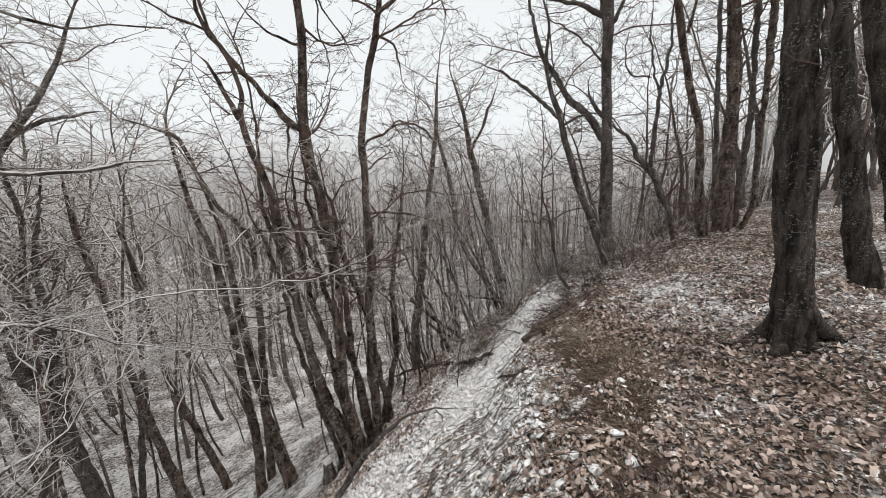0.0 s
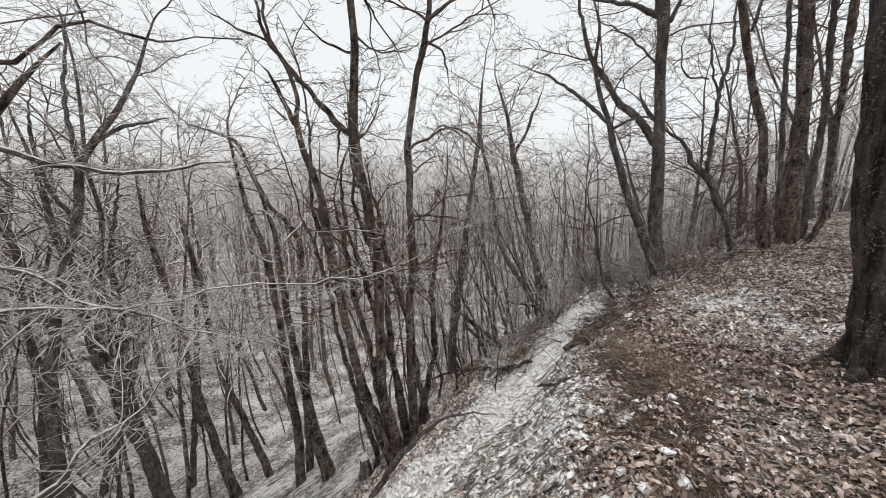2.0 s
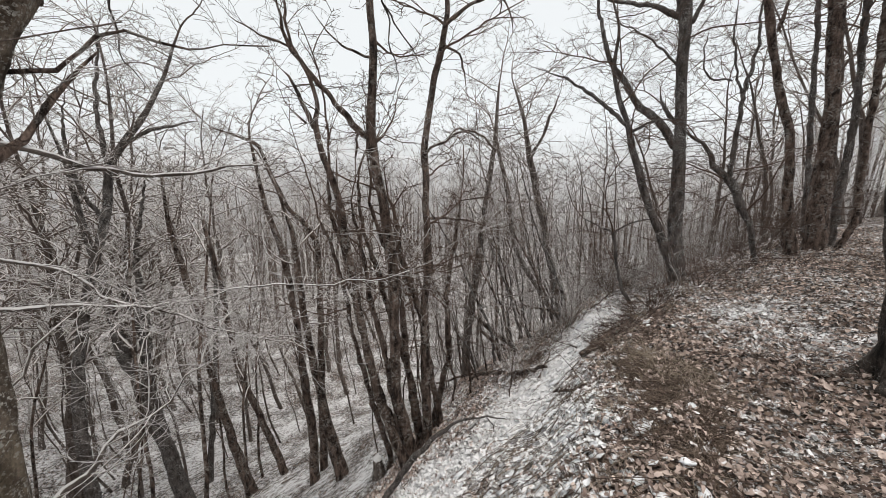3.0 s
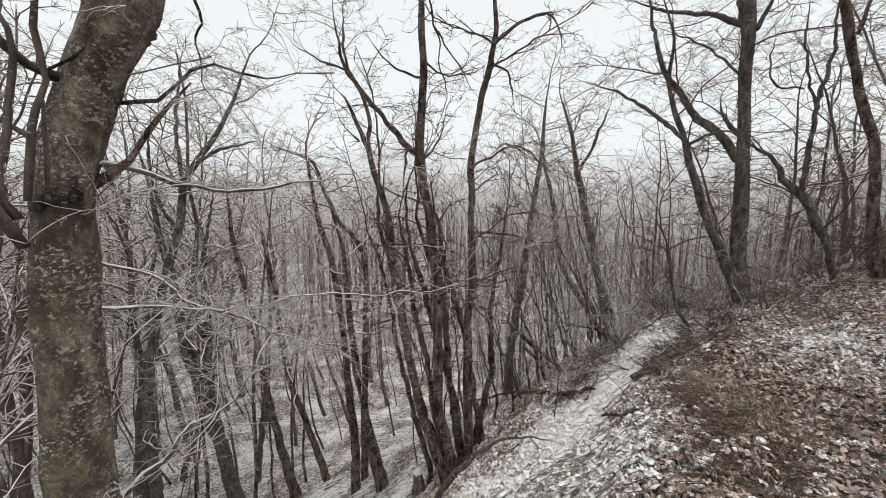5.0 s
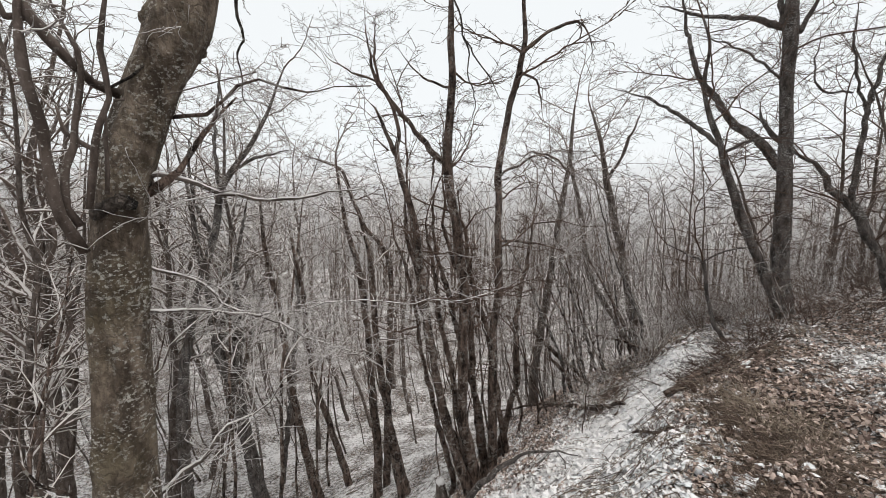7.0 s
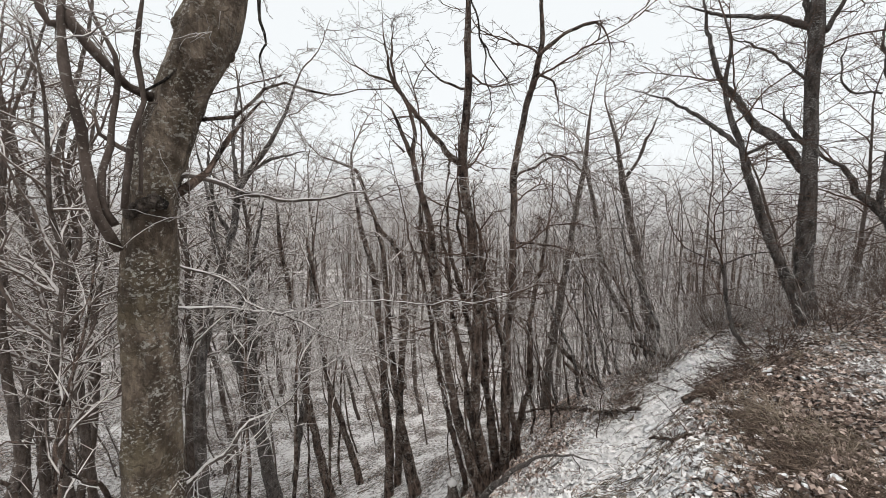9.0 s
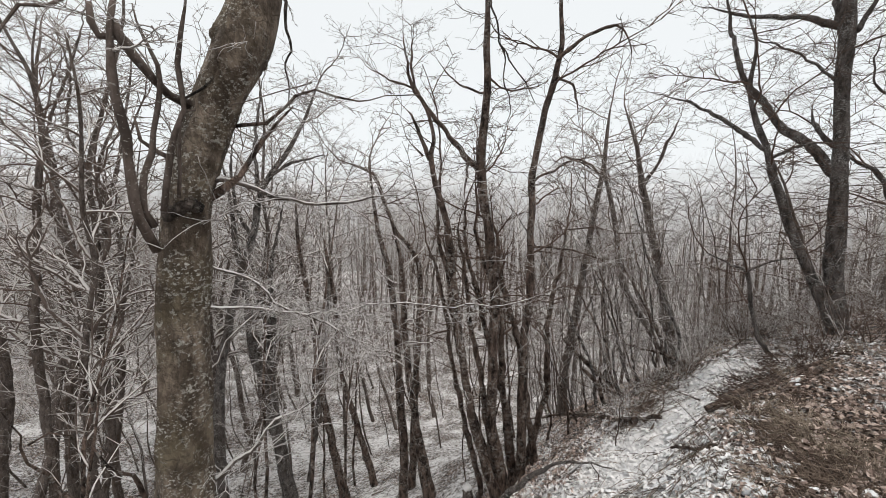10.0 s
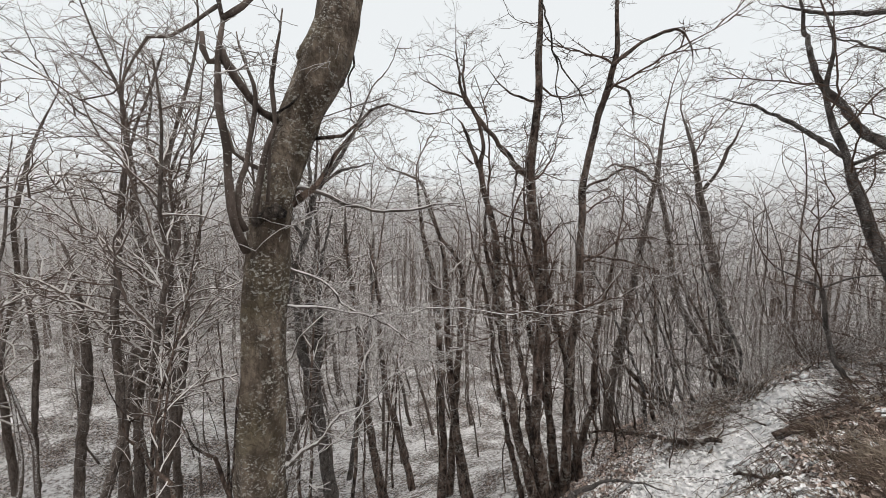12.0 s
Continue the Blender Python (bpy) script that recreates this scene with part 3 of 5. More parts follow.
limb(t, "trunk", [(0.18, 4.9, -2.81, 0.092), (-0.2, 4.89, -1.68, 0.063), (-0.38, 4.88, -0.7, 0.051), (-0.49, 4.87, 0.13, 0.048), (-0.56, 4.86, 0.67, 0.051), (-0.63, 4.85, 1.22, 0.041), (-0.7, 4.84, 1.54, 0.038), (-0.79, 4.82, 1.85, 0.034), (-0.84, 4.81, 2.12, 0.033), (-0.81, 4.82, 2.32, 0.026), (-0.85, 4.81, 2.54, 0.021), (-0.89, 4.8, 2.66, 0.017), (-0.99, 4.78, 2.85, 0.01)], BARK, 0.14)
limb(t, "limb", [(-0.86, 4.81, 2.07, 0.029), (-0.92, 4.79, 2.23, 0.026), (-0.99, 4.78, 2.39, 0.023), (-1.06, 4.76, 2.62, 0.018), (-1.12, 4.75, 2.69, 0.01)], BARK, 0.7)
limb(t, "limb", [(-0.94, 4.79, 2.14, 0.013), (-1.01, 4.77, 2.19, 0.011), (-1.06, 4.76, 2.25, 0.006)], BARK, 0.7)
finish(t, 0)

t = plant("tree", "slightly wavy stem of the clump with drooping branches", (0.34, 5.15, -2.74), 0.1)
limb(t, "trunk", [(0.34, 5.15, -2.74, 0.09), (0.47, 5.14, -2.36, 0.076), (0.46, 5.14, -1.31, 0.066), (0.45, 5.14, -0.51, 0.057), (0.5, 5.14, 0.39, 0.052), (0.49, 5.14, 0.93, 0.045), (0.48, 5.14, 1.52, 0.047), (0.48, 5.14, 1.95, 0.046), (0.57, 5.13, 2.62, 0.042), (0.65, 5.13, 2.95, 0.039), (0.7, 5.12, 3.2, 0.035), (0.75, 5.12, 3.51, 0.03), (0.72, 5.12, 3.97, 0.021), (0.67, 5.12, 4.64, 0.01)], BARK, 0.2)
limb(t, "limb", [(0.71, 5.06, 3.31, 0.026), (0.85, 5.04, 3.44, 0.025), (1.05, 5, 3.57, 0.022), (1.27, 4.95, 3.63, 0.019), (1.4, 4.91, 3.59, 0.013), (1.51, 4.88, 3.33, 0.01), (1.51, 4.88, 3.19, 0.005)], BARK, 0.8)
limb(t, "limb", [(0.67, 5.07, 3.12, 0.014), (0.85, 5.04, 3.05, 0.014), (0.94, 5.02, 2.84, 0.011), (0.98, 5.02, 2.63, 0.009)], BARK, 0.8)
limb(t, "limb", [(0.5, 5.14, 0.95, 0.018), (0.78, 5.11, 0.96, 0.015), (1.08, 5.06, 0.92, 0.012), (1.42, 4.98, 0.84, 0.009)], BARK, 0.8)
limb(t, "limb", [(0.5, 5.14, 1.84, 0.014), (0.75, 5.11, 1.98, 0.015), (0.97, 5.08, 2.1, 0.012), (1.25, 5.03, 1.95, 0.009)], BARK, 0.8)
finish(t, 5)

t = plant("tree", "thin leaning stem in the clump", (0.21, 5.25, -2.95))
limb(t, "trunk", [(0.21, 5.25, -2.95, 0.058), (-0.08, 5.25, -2.13, 0.047), (-0.33, 5.24, -1.23, 0.041), (-0.5, 5.22, -0.43, 0.036), (-0.64, 5.2, 0.46, 0.031), (-0.77, 5.18, 0.98, 0.024), (-0.8, 5.17, 1.54, 0.018)], BARK, 0.25)
finish(t, 2)

t = plant("tree", "thin stem in the clump", (0.39, 5.3, -2.88))
limb(t, "trunk", [(0.39, 5.3, -2.88, 0.059), (0.27, 5.3, -1.85, 0.052), (0.15, 5.3, -0.9, 0.043), (0.12, 5.3, -0.03, 0.038), (-0.12, 5.3, 0.63, 0.03), (-0.29, 5.29, 1.17, 0.023)], BARK, 0.25)
finish(t, 2)

t = plant("tree", "thin leaning stem behind the clump", (0.71, 5.47, -2.35))
limb(t, "trunk", [(0.71, 5.47, -2.35, 0.059), (0.55, 5.49, -1.52, 0.052), (0.43, 5.5, -0.65, 0.046), (0.16, 5.5, 0.33, 0.036), (0.05, 5.5, 0.91, 0.028)], BARK, 0.25)
finish(t, 2)

t = plant("tree", "thin dark stem in the clump", (0.4, 5.35, -2.81))
limb(t, "trunk", [(0.4, 5.35, -2.81, 0.053), (0.28, 5.35, -1.78, 0.047), (0.01, 5.35, -0.72, 0.04), (-0.22, 5.34, 0.23, 0.034), (-0.39, 5.33, 0.87, 0.023), (-0.43, 5.33, 1.53, 0.012)], BARK, 0.25)
finish(t, 2)

t = plant("tree", "thin dark stem in the clump", (0.15, 5.2, -2.79))
limb(t, "trunk", [(0.15, 5.2, -2.79, 0.051), (-0.03, 5.2, -1.72, 0.044), (-0.17, 5.2, -0.8, 0.038), (-0.33, 5.19, -0.11, 0.033), (-0.4, 5.18, 0.52, 0.025), (-0.51, 5.17, 1.19, 0.012)], BARK, 0.25)
finish(t, 2)

t = plant("tree", "thin upright stem beside the clump", (0.53, 5.59, -2.88))
limb(t, "trunk", [(0.53, 5.59, -2.88, 0.056), (0.73, 5.57, -2, 0.05), (0.87, 5.55, -1.11, 0.045), (0.84, 5.56, -0.17, 0.035), (0.96, 5.54, 0.61, 0.027), (1.04, 5.53, 1.35, 0.011)], BARK, 0.25)
finish(t, 2)

t = plant("tree", "thin leaning stem beside the clump", (-0.13, 5.5, -2.92))
limb(t, "trunk", [(-0.13, 5.5, -2.92, 0.048), (-0.39, 5.48, -1.84, 0.041), (-0.58, 5.46, -0.96, 0.035), (-0.69, 5.45, -0.16, 0.03), (-0.81, 5.43, 0.42, 0.025), (-1, 5.39, 0.97, 0.012)], BARK, 0.25)
finish(t, 2)

t = plant("tree", "slender tree with a crown of fine twigs below the path", (1.77, 8.28, -3.9))
limb(t, "trunk", [(1.77, 8.28, -3.9, 0.129), (1.7, 8.29, -2.52, 0.1), (1.86, 8.26, -1.1, 0.085), (2.03, 8.22, 0.48, 0.064), (2.17, 8.19, 1.77, 0.051), (2.22, 8.18, 2.12, 0.05), (2.25, 8.17, 2.86, 0.033), (2.29, 8.16, 3.41, 0.016)], MIST, 0.72)
limb(t, "limb", [(2.2, 8.18, 2.06, 0.033), (1.93, 8.25, 2.35, 0.028), (1.46, 8.34, 2.47, 0.022), (1.16, 8.38, 2.24, 0.016)], MIST, 1.2)
finish(t, 14, PALE)

t = plant("tree", "slender forked tree at the edge of the path", (3.95, 7.85, -2.06))
limb(t, "trunk", [(3.95, 7.85, -2.06, 0.149), (3.77, 7.94, -1.32, 0.098), (3.5, 8.06, -0.09, 0.084), (3.26, 8.15, 0.95, 0.077), (3.05, 8.23, 1.83, 0.069), (2.95, 8.27, 2.37, 0.046), (2.83, 8.31, 2.9, 0.034), (2.66, 8.36, 3.36, 0.017)], MIST, 0.72)
limb(t, "limb", [(3.03, 8.24, 1.85, 0.046), (3.22, 8.17, 2.19, 0.034), (3.41, 8.1, 2.77, 0.028), (3.56, 8.03, 3.23, 0.016)], MIST, 1.2)
finish(t, 10, PALE, low=8)

t = plant("tree", "thin tree leaning beside the path", (4.35, 8.55, -2.36))
limb(t, "trunk", [(4.35, 8.55, -2.36, 0.095), (3.72, 8.83, -1.45, 0.081), (3.09, 9.06, -0.25, 0.073), (2.89, 9.13, 0.9, 0.058), (2.69, 9.19, 1.72, 0.045), (2.5, 9.24, 2.52, 0.025)], MIST, 0.72)
finish(t, 8, PALE)

t = plant("tree", "thin sapling with a knobbed top by the path", (4.13, 5.78, -0.75))
limb(t, "trunk", [(4.13, 5.78, -0.75, 0.036), (3.96, 5.89, -0.41, 0.032), (3.84, 5.97, 0.17, 0.027), (3.78, 6.01, 0.56, 0.032), (3.62, 6.1, 0.63, 0.014), (3.35, 6.25, 0.78, 0.009)], GREY, 0.96)
limb(t, "limb", [(3.78, 6.01, 0.56, 0.018), (3.99, 5.87, 0.74, 0.013), (4.22, 5.72, 0.8, 0.009)], GREY, 1.6)
finish(t, 3)

t = plant("tree", "thin bare hornbeam stem rising from the slope", (-5.45, 9.16, -7.32))
limb(t, "trunk", [(-5.45, 9.16, -7.32, 0.204), (-5.69, 9.02, -4.94, 0.154), (-5.85, 8.91, -3.44, 0.141), (-6.06, 8.77, -2.6, 0.124), (-6.12, 8.73, -1.57, 0.104), (-6.18, 8.69, -0.57, 0.081), (-6.29, 8.61, 0.51, 0.063), (-6.34, 8.57, 1.54, 0.037), (-6.46, 8.48, 2.52, 0.018)], GREY, 0.6)
limb(t, "limb", [(-5.85, 8.91, -3.59, 0.102), (-5.68, 9.02, -2.27, 0.085), (-5.66, 9.03, -1.24, 0.072), (-5.64, 9.04, -0.24, 0.054), (-5.44, 9.17, 0.86, 0.038), (-5.25, 9.28, 1.94, 0.022)], GREY, 1)
finish(t, 7, FROSTED)

t = plant("tree", "bare grey-brown tree on the lower slope", (-3.69, 8.8, -6.59))
limb(t, "trunk", [(-3.69, 8.8, -6.59, 0.142), (-3.95, 8.68, -5.01, 0.098), (-4.11, 8.61, -3.72, 0.082), (-4.23, 8.55, -2.5, 0.074), (-4.34, 8.49, -1.07, 0.065), (-4.52, 8.4, 0.28, 0.047), (-4.55, 8.39, 1.3, 0.025)], BARK, 0.6)
finish(t, 7, FROSTED)

t = plant("tree", "slender dark-barked tree leaning out over the snowy slope", (-2.97, 9.17, -6.41))
limb(t, "trunk", [(-2.97, 9.17, -6.41, 0.109), (-3.34, 9.04, -4.79, 0.078), (-3.63, 8.93, -3.6, 0.075), (-3.81, 8.86, -2.2, 0.066), (-3.88, 8.83, -0.89, 0.052), (-4.03, 8.76, 0.36, 0.033)], BARK, 0.6)
finish(t, 7, FROSTED)

t = plant("tree", "thin bare hornbeam stem rising from the slope", (-1.82, 7.44, -5.26))
limb(t, "trunk", [(-1.82, 7.44, -5.26, 0.114), (-1.77, 7.45, -3.8, 0.077), (-1.87, 7.43, -2.47, 0.07), (-1.92, 7.42, -1.46, 0.063), (-2.06, 7.38, -0.02, 0.06), (-2.29, 7.31, 1.01, 0.043), (-2.39, 7.28, 1.97, 0.023)], BARK, 0.6)
finish(t, 7, FROSTED)

t = plant("tree", "bare grey-brown tree on the lower slope", (-1.09, 6.81, -4.61))
limb(t, "trunk", [(-1.09, 6.81, -4.61, 0.137), (-1.3, 6.78, -3.44, 0.102), (-1.42, 6.75, -2.57, 0.069), (-1.54, 6.73, -1.62, 0.063), (-1.63, 6.71, -0.51, 0.056), (-1.67, 6.69, 0.45, 0.041), (-1.83, 6.65, 1.16, 0.022)], BARK, 0.6)
finish(t, 7, FROSTED)

t = plant("tree", "slender dark-barked tree leaning out over the snowy slope", (-5.54, 10.39, -7.58))
limb(t, "trunk", [(-5.54, 10.39, -7.58, 0.088), (-5.27, 10.54, -5.28, 0.072), (-5, 10.66, -3.15, 0.064), (-4.85, 10.74, -1.43, 0.049), (-4.92, 10.71, 0.25, 0.027)], GREY, 0.6)
finish(t, 7, FROSTED)

t = plant("tree", "thin bare hornbeam stem rising from the slope", (-12.04, 8.72, -8.26), 0.12)
limb(t, "trunk", [(-12.04, 8.72, -8.26, 0.158), (-11.99, 8.78, -5.74, 0.129), (-11.87, 8.95, -3.53, 0.128), (-11.75, 9.1, -2.1, 0.141), (-11.71, 9.15, -0.31, 0.176), (-11.78, 9.06, 1.08, 0.122), (-11.77, 9.07, 2.42, 0.072), (-11.87, 8.95, 4.03, 0.046), (-11.73, 9.13, 5.64, 0.023)], MIST, 0.6)
finish(t, 10, FROSTED)

t = plant("tree", "bare grey-brown tree on the lower slope", (-13.75, 8.12, -8.11))
limb(t, "trunk", [(-13.75, 8.12, -8.11, 0.143), (-13.64, 8.29, -6.08, 0.131), (-13.5, 8.51, -4.28, 0.143), (-13.48, 8.54, -2.81, 0.117), (-13.5, 8.52, -1.36, 0.074), (-13.56, 8.42, -0.31, 0.056), (-13.63, 8.3, 0.22, 0.033)], MIST, 0.6)
finish(t, 7, FROSTED)

t = plant("tree", "slender dark-barked tree leaning out over the snowy slope", (-15.69, 7.71, -7.97), 0.12)
limb(t, "trunk", [(-15.69, 7.71, -7.97, 0.11), (-15.7, 7.69, -5.27, 0.095), (-15.69, 7.72, -3.45, 0.072), (-15.44, 8.18, -1.07, 0.064), (-15.41, 8.25, 0.66, 0.063), (-15.23, 8.57, 2.38, 0.058), (-15.07, 8.84, 3.43, 0.038), (-14.79, 9.28, 4.7, 0.017)], MIST, 0.6)
finish(t, 10, FROSTED)

t = plant("tree", "thin bare hornbeam stem rising from the slope", (-15.24, 7.97, -8.1))
limb(t, "trunk", [(-15.24, 7.97, -8.1, 0.092), (-15.19, 8.06, -5.79, 0.079), (-15.08, 8.26, -3.24, 0.072), (-15.1, 8.22, -1.41, 0.054), (-15.06, 8.29, 0.33, 0.026)], MIST, 0.6)
finish(t, 7, FROSTED)

t = plant("tree", "bare grey-brown tree on the lower slope", (-11, 8.6, -8.14))
limb(t, "trunk", [(-11, 8.6, -8.14, 0.106), (-10.83, 8.8, -5.94, 0.092), (-10.56, 9.11, -3.82, 0.093), (-10.45, 9.23, -2.03, 0.086), (-10.32, 9.38, 0.42, 0.065), (-10.54, 9.13, 1.94, 0.05), (-10.2, 9.5, 3.62, 0.026)], MIST, 0.6)
finish(t, 20, FROSTED)

t = plant("tree", "slender dark-barked tree leaning out over the snowy slope", (-5.49, 9.34, -7.42))
limb(t, "trunk", [(-5.49, 9.34, -7.42, 0.181), (-5.77, 9.18, -5.35, 0.145), (-5.87, 9.11, -3.76, 0.127), (-5.85, 9.13, -2.25, 0.097), (-6.02, 9.02, -0.94, 0.081)], GREY, 0.6)
finish(t, 7, FROSTED)

t = plant("tree", "thin bare hornbeam stem rising from the slope", (-1.77, 8.19, -5.54))
limb(t, "trunk", [(-1.77, 8.19, -5.54, 0.099), (-1.69, 8.21, -3.36, 0.078), (-1.61, 8.22, -1.51, 0.064), (-1.59, 8.23, -0.05, 0.056), (-1.8, 8.18, 0.48, 0.049), (-2.09, 8.11, 0.83, 0.042), (-2.32, 8.04, 1.4, 0.04), (-2.47, 8, 1.9, 0.034), (-2.56, 7.97, 2.08, 0.03), (-2.88, 7.85, 2.23, 0.017), (-3.22, 7.71, 2.35, 0.01)], BARK, 0.6)
finish(t, 6)

t = plant("tree", "bare grey-brown tree on the lower slope", (-8.76, 6.03, -1.43), 0.12)
limb(t, "trunk", [(-8.76, 6.03, -1.43, 0.076), (-8.69, 6.12, -0.21, 0.067), (-8.64, 6.2, 0.76, 0.059), (-8.56, 6.29, 1.83, 0.054), (-8.48, 6.4, 2.77, 0.046), (-8.51, 6.36, 3.67, 0.033), (-8.65, 6.17, 4.39, 0.023), (-8.78, 6, 5.17, 0.015), (-8.88, 5.86, 5.9, 0.007)], MIST, 0.6)
limb(t, "limb", [(-8.52, 6.35, 2.42, 0.033), (-8.32, 6.6, 3.39, 0.026), (-8.09, 6.86, 4.37, 0.022), (-7.92, 7.05, 5.47, 0.014)], MIST, 1)
limb(t, "limb", [(-8.5, 6.38, 2.65, 0.025), (-8.76, 6.02, 3.05, 0.019), (-9.02, 5.65, 3.5, 0.014), (-9.18, 5.39, 4.23, 0.01), (-9.26, 5.26, 5.05, 0.006)], MIST, 1)
finish(t, 15)

t = plant("tree", "slender dark-barked tree leaning out over the snowy slope", (-8.95, 7.4, -2.24), 0.12)
limb(t, "trunk", [(-8.95, 7.4, -2.24, 0.086), (-8.87, 7.49, -0.5, 0.074), (-8.87, 7.5, 0.92, 0.062), (-8.86, 7.5, 2.15, 0.056), (-8.68, 7.71, 3.25, 0.046), (-8.46, 7.93, 4.36, 0.037), (-8.27, 8.12, 5.6, 0.027), (-8.27, 8.13, 6.87, 0.016)], MIST, 0.6)
limb(t, "limb", [(-8.85, 7.51, 2.02, 0.036), (-9.05, 7.29, 2.92, 0.029), (-8.95, 7.4, 4.1, 0.024), (-9.09, 7.24, 5.29, 0.014)], MIST, 1)
finish(t, 15, FROSTED)

t = plant("tree", "thin bare hornbeam stem rising from the slope", (-6.06, 7.32, -3.44), 0.12)
limb(t, "trunk", [(-6.06, 7.32, -3.44, 0.106), (-5.84, 7.49, -1.49, 0.087), (-5.54, 7.71, -0.09, 0.08), (-5.35, 7.85, 0.61, 0.077), (-5.18, 7.96, 1.55, 0.068), (-4.93, 8.12, 2.13, 0.06), (-4.63, 8.3, 2.62, 0.048), (-4.3, 8.47, 3.34, 0.035), (-4.04, 8.6, 4.07, 0.02)], GREY, 0.6)
limb(t, "limb", [(-5.18, 7.96, 1.52, 0.045), (-5.21, 7.94, 2.57, 0.035), (-5.12, 8, 3.46, 0.026), (-4.98, 8.09, 4.35, 0.013)], GREY, 1)
limb(t, "limb", [(-4.95, 8.11, 2.11, 0.037), (-4.46, 8.39, 2.37, 0.03), (-3.93, 8.65, 2.56, 0.021)], GREY, 1)
limb(t, "limb", [(-5.35, 7.85, 0.61, 0.041), (-5.56, 7.71, 1.32, 0.034), (-5.6, 7.67, 2.21, 0.025), (-5.5, 7.75, 3.09, 0.012)], GREY, 1)
finish(t, 17, FROSTED)

t = plant("tree", "thick lichen-spotted trunk with a burl and upright shoots", (-1.56, 1.3, -1.91), 0.035)
limb(t, "trunk", [(-1.56, 1.3, -1.91, 0.156), (-1.49, 1.36, -0.22, 0.124), (-1.46, 1.39, 0.14, 0.115), (-1.44, 1.4, 0.67, 0.106), (-1.42, 1.42, 1.06, 0.097), (-1.4, 1.43, 1.28, 0.094), (-1.39, 1.44, 1.49, 0.092), (-1.37, 1.46, 1.65, 0.09), (-1.33, 1.49, 1.81, 0.093), (-1.28, 1.53, 2.02, 0.092), (-1.22, 1.56, 2.15, 0.1), (-1.175, 1.59, 2.28, 0.108), (-1.135, 1.6, 2.41, 0.099), (-1.12, 1.62, 2.54, 0.092), (-1.06, 1.64, 2.83, 0.076), (-1, 1.67, 3.26, 0.057), (-0.98, 1.68, 4.1, 0.028)], MOSSY, 0.05, 0.14)
limb(t, "limb", [(-1.411, 1.303, 1.380, 0.017), (-1.405, 1.238, 1.510, 0.017), (-1.410, 1.219, 1.642, 0.01615), (-1.415, 1.213, 1.808, 0.0153), (-1.426, 1.202, 1.945, 0.0153), (-1.427, 1.200, 2.089, 0.01445), (-1.416, 1.213, 2.234, 0.01445), (-1.425, 1.249, 2.316, 0.01615)], SHOOT, 0.3)
limb(t, "limb", [(-1.425, 1.249, 2.312, 0.01275), (-1.374, 1.293, 2.378, 0.0119), (-1.341, 1.344, 2.464, 0.0102), (-1.313, 1.403, 2.644, 0.00765)], SHOOT, 0.3)
limb(t, "limb", [(-1.425, 1.249, 2.312, 0.00935), (-1.433, 1.242, 2.379, 0.0085), (-1.440, 1.235, 2.477, 0.0068)], SHOOT, 0.3)
limb(t, "limb", [(-1.398, 1.289, 1.481, 0.0136), (-1.408, 1.264, 1.544, 0.01275), (-1.402, 1.270, 1.677, 0.01105), (-1.382, 1.290, 1.760, 0.01105), (-1.375, 1.297, 1.842, 0.0102), (-1.347, 1.323, 2.007, 0.00935), (-1.348, 1.322, 2.080, 0.0085), (-1.364, 1.293, 2.167, 0.00595), (-1.375, 1.282, 2.217, 0.0051), (-1.383, 1.275, 2.272, 0.00425)], SHOOT, 0.3)
limb(t, "limb", [(-1.342, 1.273, 1.545, 0.0119), (-1.317, 1.283, 1.711, 0.01105), (-1.291, 1.293, 1.830, 0.0102), (-1.270, 1.313, 1.919, 0.00935), (-1.267, 1.315, 2.003, 0.00935), (-1.268, 1.314, 2.086, 0.00935), (-1.253, 1.327, 2.193, 0.00935), (-1.241, 1.337, 2.287, 0.0085), (-1.233, 1.344, 2.380, 0.0068)], SHOOT, 0.3)
limb(t, "limb", [(-1.308, 1.318, 1.590, 0.00765), (-1.305, 1.321, 1.691, 0.00765), (-1.300, 1.325, 1.781, 0.0068), (-1.296, 1.329, 1.869, 0.0051)], SHOOT, 0.3)
limb(t, "limb", [(-1.351, 1.454, 1.969, 0.0204), (-1.365, 1.375, 1.986, 0.017), (-1.374, 1.312, 2.036, 0.01615), (-1.391, 1.266, 2.093, 0.0153), (-1.417, 1.240, 2.157, 0.01615), (-1.421, 1.236, 2.200, 0.0153)], SHOOT, 0.3)
limb(t, "limb", [(-1.415, 1.242, 2.153, 0.01275), (-1.460, 1.209, 2.142, 0.0119), (-1.479, 1.202, 2.190, 0.01105), (-1.476, 1.205, 2.251, 0.00935)], SHOOT, 0.3)
limb(t, "limb", [(-1.331, 1.405, 1.954, 0.006), (-1.264, 1.447, 2.009, 0.005), (-1.213, 1.486, 2.115, 0.005), (-1.157, 1.539, 2.254, 0.004), (-1.096, 1.602, 2.408, 0.004), (-1.063, 1.622, 2.487, 0.003)], OAK, 0.8)
limb(t, "limb", [(-1.332, 1.404, 1.938, 0.0034), (-1.245, 1.449, 1.949, 0.00255), (-1.141, 1.526, 2.002, 0.00255), (-1.032, 1.617, 2.066, 0.0017), (-0.931, 1.693, 2.115, 0.0017)], SHOOT, 1.5)
limb(t, "limb", [(-1.46, 1.26, 2.37, 0.00765), (-1.52, 1.2, 2.28, 0.00595), (-1.57, 1.15, 2.22, 0.00595), (-1.61, 1.1, 2.2, 0.0051), (-1.64, 1.07, 2.12, 0.00425), (-1.67, 1.03, 2.01, 0.0034), (-1.69, 1.01, 1.98, 0.00255), (-1.74, 0.94, 1.94, 0.00255)], SHOOT, 0.3)
